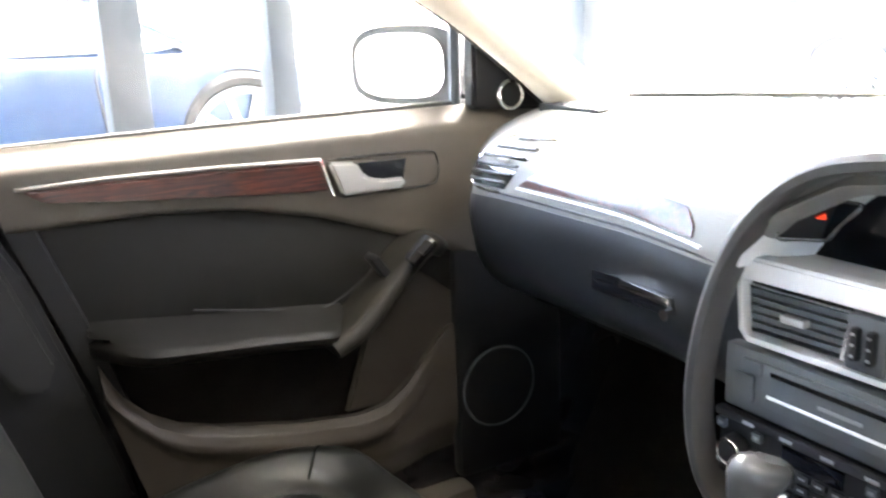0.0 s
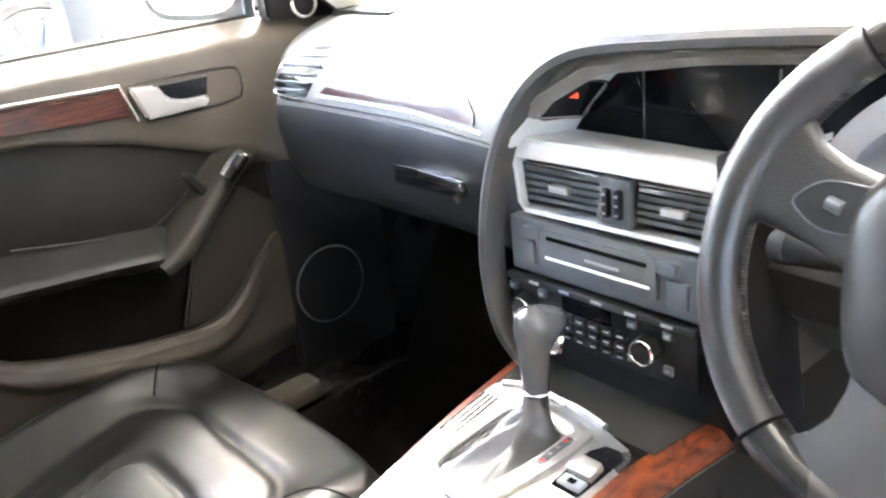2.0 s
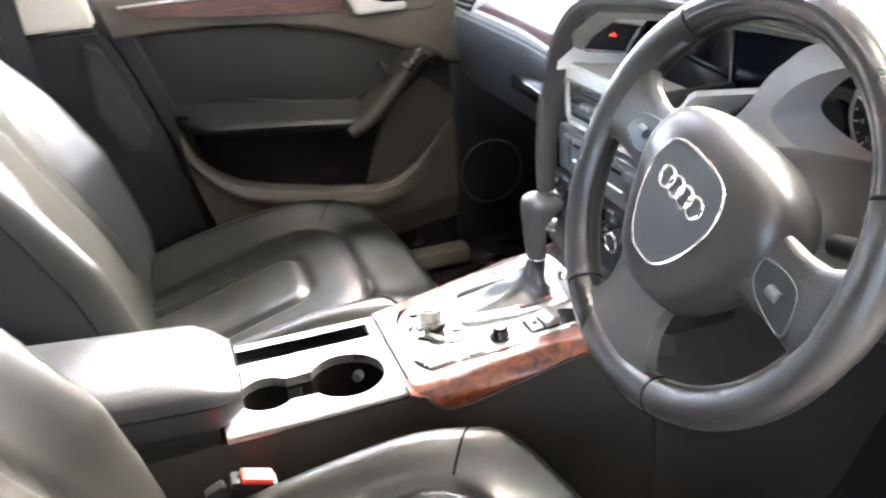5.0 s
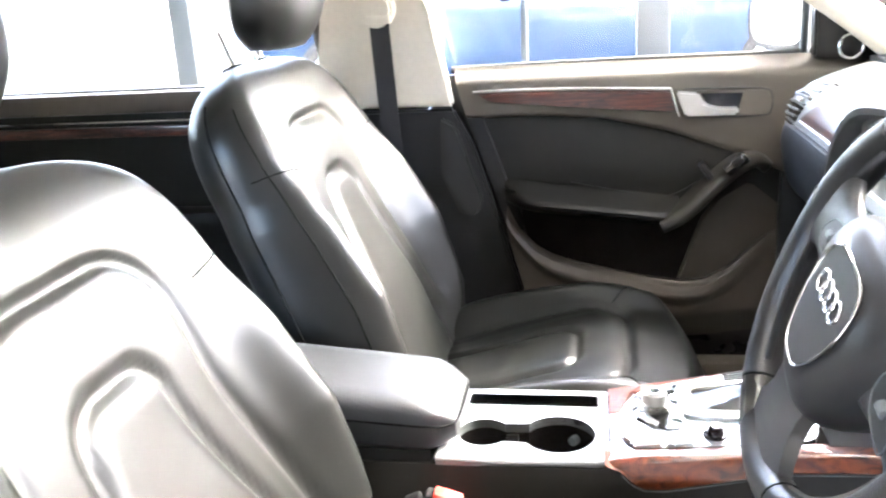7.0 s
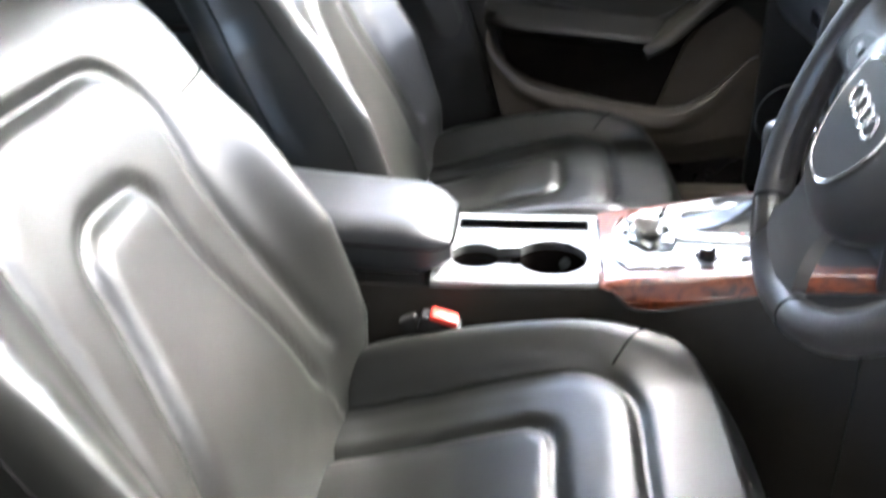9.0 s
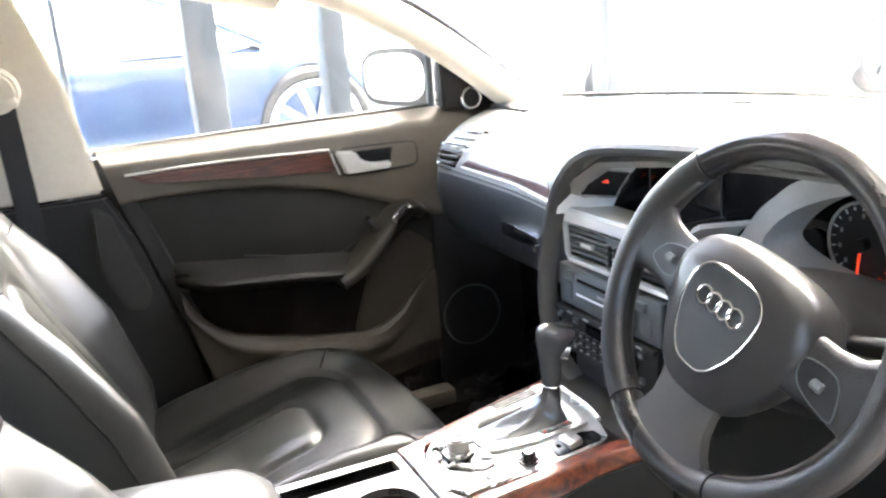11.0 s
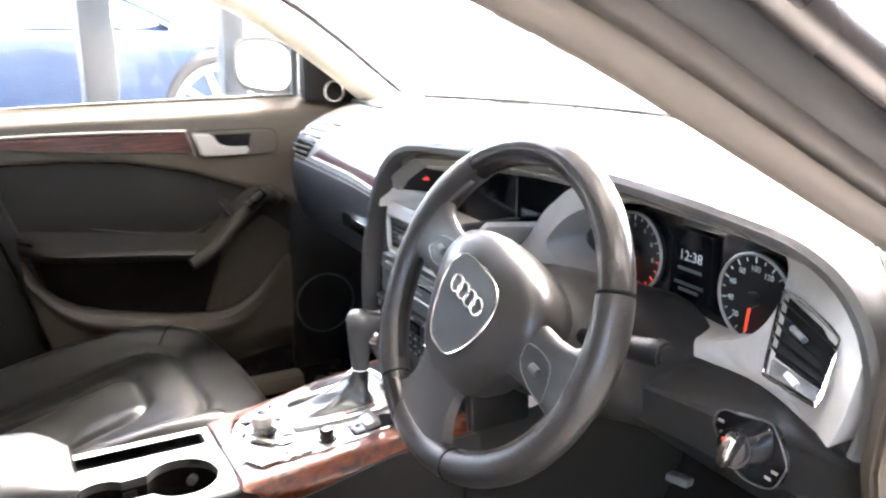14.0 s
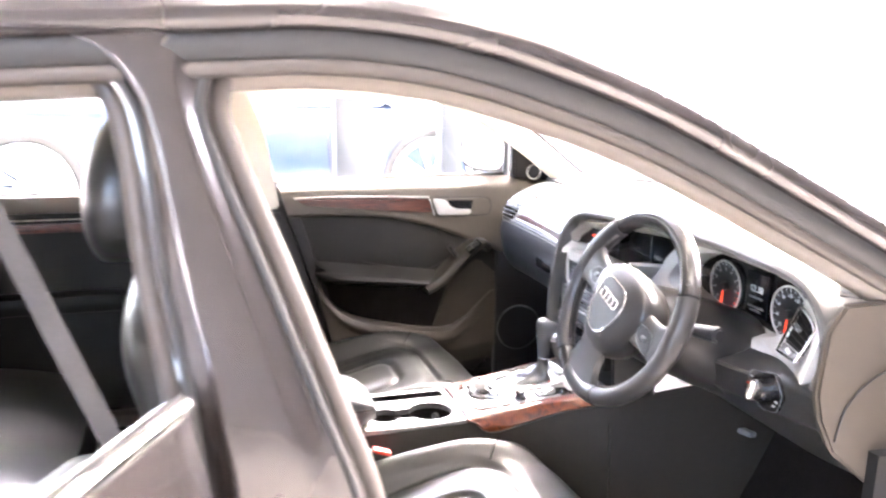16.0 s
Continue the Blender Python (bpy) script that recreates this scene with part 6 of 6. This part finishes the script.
for t, w, h, dx, dy in ((0, 0.0122, 0.0122, 0, 0), (0.15, 0.0130, 0.0135, 0, 0), (0.34, 0.0142, 0.0150, 0, 0), (0.52, 0.0160, 0.0175, 0.001, 0), (0.64, 0.0190, 0.0215, 0.004, -0.001), (0.74, 0.0220, 0.0262, 0.007, -0.003), (0.83, 0.0232, 0.0285, 0.009, -0.004), (0.90, 0.0222, 0.0272, 0.009, -0.004), (0.95, 0.0190, 0.0232, 0.008, -0.004), (0.985, 0.0130, 0.0160, 0.007, -0.003), (1.0, 0.005, 0.007, 0.007, -0.003)):
    z = gz + 0.051 + 0.084 * t
    kn.append([(LX + 0.001 + dx + h * math.cos(q), LY + dy + w * math.sin(q), z - 0.004 * math.cos(q) * t) for q in [2 * math.pi * k / 28 for k in range(28)]])
part("knob", skin(kn), KNOB, gear, "dark grey smooth lever knob", angle=60)
part("release_button", box((LX + 0.017, LY - 0.013, gz + 0.098), (0.014, 0.012, 0.020), 0.004, pose(0, 0, 0, 0, 12, -35)), CHROME, gear, "chrome release button")

# armrest box
rows = []
for i in range(19):
    t = i / 18
    x = mixed(-0.26, 0.080, t)
    e = math.sin(min(1, (1 - t) * 6.5 + 0.10) * math.pi / 2) * math.sin(min(1, t * 9 + 0.25) * math.pi / 2)
    zt, zb = 0.690 + 0.10 * max(0.0, 0.05 - x) - 0.030 * (1 - e), 0.619 + 0.020 * (1 - e) + 0.05 * max(0.0, 0.05 - x)
    w = 0.078 * (0.72 + 0.28 * e)
    ring_ = []
    for q in range(28):
        a = 2 * math.pi * q / 28
        ring_.append((x, 0.0 + w * math.copysign(abs(math.cos(a)) ** 0.35, math.cos(a)), (zt + zb) / 2 + (zt - zb) / 2 * math.copysign(abs(math.sin(a)) ** 0.5, math.sin(a)) + (0.003 * math.cos(a) ** 2 if math.sin(a) > 0 else 0)))
    rows.append(ring_)
ARMLEATHER = material("grey_leather", (0.03, 0.032, 0.035), 0.36, vary=0.15, scale=25, bump=0.25, bump_scale=420, fine="leather")
arm = part("armrest", skin(rows), ARMLEATHER, con, "padded grey leather armrest")
part("seam", tube([(-0.2, -0.0786, 0.680), (0.0, -0.0786, 0.666), (0.050, -0.0775, 0.663), (0.072, -0.068, 0.661), (0.0815, -0.045, 0.660), (0.0815, 0.045, 0.660)], 0.0013, 6, 30), STITCH, arm)
part("base", box((-0.10, 0.0, 0.613), (0.30, 0.14, 0.034), 0.008), PLASTIC, arm)


# ---- front seats ----
def arch(px, py, half, top, r, foot, flare=0.0):
    """How far a point lies from an arch-shaped seam: straight legs, rounded top."""
    x = abs(px)
    half = half + flare * sstep(0.36, 0.02, py)
    if py < foot + 0.06:
        return abs(x - half) + 0.03 * sstep(foot + 0.06, foot, py)
    if py < top - r:
        return abs(x - half)
    qx, qy = max(0, x - (half - r)), py - (top - r)
    if x <= half - r:
        return abs(py - top)
    return abs(math.hypot(qx, qy) - r)


def within(px, py, half, top, r):
    """Whether a point lies inside the arch."""
    x = abs(px)
    if x > half or py > top:
        return False
    if py > top - r and x > half - r:
        return math.hypot(x - (half - r), py - (top - r)) <= r
    return True


def front_seat(name, m, label, rise=0.0, nod=0.0):
    s = thing(name, label, "car seat", group="front seats", m=m)
    # cushion: local x forwards, y across, z up
    def cush(u, v):
        y = mixed(-0.255, 0.255, v)
        a = abs(y) / 0.255
        front = 0.428 - 0.10 * a ** 4
        x = mixed(-0.12, front, u)
        edge = sstep(0.0, 0.16, 1 - a) ** 0.6 * sstep(0.0, 0.13, (front - x) / 0.40) ** 0.55
        bol = 0.030 * math.exp(-((a - 0.80) / 0.17) ** 2) * sstep(-0.14, 0.05, x) * sstep(front + 0.02, front - 0.14, x)
        mid = -0.078 + 0.088 * sstep(-0.12, 0.30, x) - 0.012 * sstep(0.28, 0.40, x)
        side = -0.040 + 0.05 * sstep(-0.12, 0.25, x)
        z = mixed(mid, side, sstep(0.55, 0.8, a)) - 0.09 * (1 - edge) + bol
        g1 = arch(y, x, 0.160, 0.292, 0.075, -0.2)
        g2 = arch(y, x, 0.080, 0.208, 0.040, -0.2)
        z -= 0.0075 * math.exp(-(g1 / 0.0075) ** 2) + 0.0085 * math.exp(-(g2 / 0.0080) ** 2)
        if within(y, x, 0.160, 0.292, 0.075):
            z += 0.006 * sstep(0, 0.04, g1)
        if within(y, x, 0.080, 0.208, 0.040):
            z += 0.004 * sstep(0, 0.04, g2)
        wr = noise.noise((x * 9 + 2 * y, y * 16, 3.1)) * 0.0012 + 0.0006 * noise.noise((x * 26, y * 14, 7.7))
        wr += 0.0030 * sstep(0.12, 0.0, x) * noise.noise((x * 14 + 3, y * 22, 1.3)) - 0.004 * math.exp(-((x - 0.085) / 0.02) ** 2 - ((y + 0.02) / 0.05) ** 2)
        return (x, y, z + wr)
    part("cushion", sheet(cush, 120, 110, (0, 0, -0.05)), LEATHER, s, "black leather cushion with nested seams", angle=80)
    part("cushion_side", skin([[(x, y * k, z) for x, y in ((-0.12, -0.25), (0.31, -0.25), (0.393, -0.19), (0.418, -0.10), (0.421, 0), (0.418, 0.10), (0.393, 0.19), (0.31, 0.25), (-0.12, 0.25))] for k, z in ((0.93, -0.20), (0.985, -0.15), (1.0, -0.10))]), LEATHER_SIDE, s)
    part("piping", tube([(-0.08, -0.257, -0.112), (0.12, -0.257, -0.092), (0.30, -0.255, -0.085), (0.385, -0.205, -0.084), (0.421, -0.10, -0.084), (0.429, 0, -0.084), (0.421, 0.10, -0.084), (0.385, 0.205, -0.084), (0.30, 0.255, -0.085), (0.12, 0.257, -0.092), (-0.08, 0.257, -0.112)], 0.0032, 6, 60), LEATHER_SIDE, s)
    for sg in (-1, 1):
        line = []
        for i in range(14):
            x, y = mixed(0.268, 0.322, i / 13), sg * mixed(0.157, 0.236, i / 13)
            fr = 0.428 - 0.10 * (abs(y) / 0.255) ** 4
            p = cush((x + 0.12) / (fr + 0.12), 0.5 + y / 0.51)
            line.append((p[0], p[1], p[2] + 0.0005))
        part("seam", tube(line, 0.0016, 6), STITCH, s)
        part("rail", box((0.12, sg * 0.19, -0.285), (0.5, 0.04, 0.09), 0.008), PLASTIC, s)
    part("skirt", box((0.12, 0, -0.215), (0.42, 0.46, 0.09), 0.02), PLASTIC, s)
    # backrest: h runs up the back, c out of it
    LEAN = radians(21.5)
    ax, az = -math.sin(LEAN), math.cos(LEAN)
    def place(c, y, h):
        return (-0.033 + c * az + h * ax - 0.3 * rise * sstep(0.0, 0.3, h), y, -0.09 + h * az - c * ax + rise * sstep(0.0, 0.3, h))
    def half_w(h):
        if h < 0.40:
            return interp(h, [-0.05, 0.05, 0.15, 0.36, 0.40], [0.225, 0.250, 0.270, 0.266, 0.258])
        return 0.258 * max(0.0, 1 - ((h - 0.40) / 0.194) ** 3.6) ** 0.42
    def front(h, a):
        """Front face: a runs from -1 to 1 across."""
        w, b = half_w(h), abs(a)
        y = a * w
        thick = 0.062 * max(0.0, 1 - (max(0.0, h - 0.44) / 0.153) ** 4) ** 0.5
        c = -0.055 + thick * max(0.0, 1 - b ** 14) ** 0.5
        k = max(0.0, 1 - b ** 22)
        c += k * 0.076 * math.exp(-((b - 0.90) / 0.21) ** 2) * interp(h, [-0.03, 0.02, 0.1, 0.22, 0.33, 0.42, 0.52, 0.58], [0.1, 0.35, 0.85, 1.0, 0.72, 0.34, 0.08, 0.0])
        c += 0.016 * math.exp(-((h - 0.15) / 0.10) ** 2) * max(0, 1 - b * b * 1.6)
        g1 = arch(y, h, 0.140, 0.478, 0.085, 0.06, 0.045)
        g2 = arch(y, h, 0.068, 0.380, 0.045, 0.04, 0.075)
        c -= k * (0.0075 * math.exp(-(g1 / 0.0085) ** 2) + 0.0090 * math.exp(-(g2 / 0.0090) ** 2))
        inner = sstep(0, 0.03, g2) if within(y, h, 0.068 + 0.075 * sstep(0.36, 0.02, h), 0.380, 0.045) else 0.0
        c += 0.003 * inner
        c += k * (0.0007 * noise.noise((h * 9, y * 9, 9.1)) + 0.00025 * noise.noise((h * 40, y * 30, 2.2)))
        return place(c, y, h)
    rows = []
    for i in range(111):
        h = -0.04 + 0.632 * (1 - (1 - i / 110) ** 1.5)
        w = half_w(h)
        row = [front(h, math.sin(math.pi / 2 * (2 * k / 100 - 1)) * 0.4 + 0.6 * (2 * k / 100 - 1)) for k in range(101)]
        back_d = 0.070 * max(0.0, 1 - (max(0.0, h - 0.40) / 0.193) ** 3) ** 0.5
        for k in range(1, 30):
            a = 1 - 2 * k / 30
            row.append(place(-0.055 - back_d * max(0.0, 1 - abs(a) ** 5) ** 0.5, a * w, h))
        rows.append(row)
    b = part("backrest", skin(rows), LEATHER, s, "black leather backrest with arched seams", angle=80)
    for sg in (-1, 1):
        part("side_seam", tube([place(-0.052, sg * (half_w(h) + 0.0006), h) for h in np.linspace(0.02, 0.55, 30)], 0.0014, 6), STITCH, b)
        edge = [Vector(front(h, sg * 0.955)) + Vector((0.0008, 0, 0)) for h in np.linspace(0.03, 0.53, 34)]
        part("edge_seam", tube(edge, 0.0013, 6), STITCH, b)
        cross = [Vector(front(mixed(0.415, 0.430, t), sg * mixed(0.69, 0.985, t))) + Vector((0.0006, 0, 0)) for t in np.linspace(0, 1, 14)]
        part("seam", tube(cross, 0.0013, 6), STITCH, b)
        p0, p1 = Vector(place(-0.052, sg * 0.06, 0.57)), Vector(place(-0.05, sg * 0.06, 0.65))
        part("head_post", cyl(p0, p1, 0.006, seg=12), CHROME, b, "chrome headrest post")
        part("post_cover", box(Vector(place(-0.053, sg * 0.06, 0.590)), (0.028, 0.030, 0.012), 0.004, pose(0, 0, 0, 0, -20, 0)), PLASTIC, b)
    hx, _, hz = place(-0.05, 0, 0.585)
    head = []
    for i in range(19):
        t = i / 18
        e = math.sin(math.pi * (0.07 + 0.87 * t)) ** 0.42
        cx = 0.030 + 0.024 * t + nod
        w, d = 0.136 * e * (1 - 0.16 * t), 0.062 * e * (1 - 0.12 * t)
        head.append([(hx + cx + d * math.copysign(abs(math.cos(q)) ** 0.7, math.cos(q)), w * math.copysign(abs(math.sin(q)) ** 0.65, math.sin(q)), hz + mixed(0.030, 0.225, t)) for q in [2 * math.pi * k / 32 for k in range(32)]])
    part("headrest", skin(head), LEATHER, b, "black padded headrest", angle=80)
    return s


front_seat("passenger_seat", pose(0.008, 0.372, 0.572), "black leather passenger seat, empty, beside the console", 0.045, 0.020)
front_seat("driver_seat", pose(0.0, -0.352, 0.575), "black leather driver's seat, empty, behind the steering wheel", 0.008, -0.065)

# buckles and belts
bk = thing("belt_buckle", "seat belt buckle with red release button", "seat belt", group="belt buckles")
bm4 = pose(0, 0, 0, 0, -24, 0)
part("stalk", box((0.055, -0.118, 0.545), (0.022, 0.014, 0.11), 0.004, bm4), PLASTIC, bk)
part("case", box((0.072, -0.120, 0.587), (0.050, 0.023, 0.022), 0.006, pose(0, 0, 0, 0, 18, 0)), PLASTIC, bk)
part("release_button", box((0.078, -0.124, 0.600), (0.034, 0.020, 0.008), 0.003, pose(0, 0, 0, 0, 18, 0)), RED, bk, "red release button")
belt = thing("seat_belt", "black webbing belt hanging from the centre pillar", "seat belt")
part("strap", sheet(lambda u, v: (mixed(-0.150, -0.112, u) + mixed(-0.019, 0.019, v) - 0.02 * u, mixed(0.648, 0.672, u), mixed(1.13, 0.45, u)), 12, 2, (0, 0.0015, 0)), WEB, belt)
part("guide", cyl((-0.155, 0.640, 1.125), (-0.155, 0.672, 1.128), 0.034, 0.038, 28, 0.006), BEIGE, belt, "beige belt guide cover")
part("guide_slot", box((-0.150, 0.650, 1.108), (0.05, 0.02, 0.018), 0.006), BEIGE, belt)

dbelt = thing("seat_belt", "grey webbing belt inside the driver's centre pillar", "seat belt")
part("strap", sheet(lambda u, v: (mixed(-0.48, -0.325, u) + mixed(-0.011, 0.011, v), -0.565 + 0.01 * u, mixed(1.22, 0.80, u) + mixed(-0.008, 0.008, v)), 12, 2, (0, 0.0015, 0)), GREYWEB, dbelt)
part("guide", box((-0.505, -0.575, 1.225), (0.05, 0.02, 0.03), 0.006), PLASTIC, dbelt)

# ---- rear bench ----
bench = thing("rear_bench", "black leather rear bench seat", "car seat")
part("cushion", sheet(lambda u, v: (mixed(-0.98, -0.50, u), mixed(-0.62, 0.62, v), 0.50 + 0.06 * math.sin(math.pi * (0.15 + 0.8 * u)) + 0.02 * math.cos(10 * mixed(-0.62, 0.62, v))), 16, 40, (0, 0, -0.15)), LEATHER, bench)
part("backrest", sheet(lambda u, v: (mixed(-0.95, -1.18, u) + 0.03 * math.sin(math.pi * u) + 0.02 * math.cos(10 * mixed(-0.62, 0.62, v)), mixed(-0.62, 0.62, v), mixed(0.52, 1.05, u)), 16, 40, (-0.10, 0, 0)), LEATHER, bench)
for y in (-0.36, 0.36):
    part("headrest", box((-1.2, y, 1.13), (0.09, 0.26, 0.14), 0.04, seg=4), LEATHER, bench)


# ---- open rear door on the driver's side ----
od = thing("open_rear_door", "open rear car door in taupe metallic paint", "car door", m=pose(-0.275, -0.785, 0.0, 0, 0, -116))
part("skin", sheet(lambda u, v: (mixed(0.0, 0.98, u), 0.055 * math.sin(3.0 * v) * (1 - 0.2 * u) + 0.02, mixed(0.28, 0.985, v)), 14, 16, (0, -0.03, 0)), PAINT, od)
part("inner_panel", box((0.49, -0.05, 0.61), (0.96, 0.07, 0.66), 0.02), LEATHER_SIDE, od)
part("belt_moulding", tube([(0.0, 0.02, 0.985), (0.5, 0.022, 0.990), (0.98, 0.015, 0.995)], 0.013, 10, 14), CHROME, od, "bright window moulding")
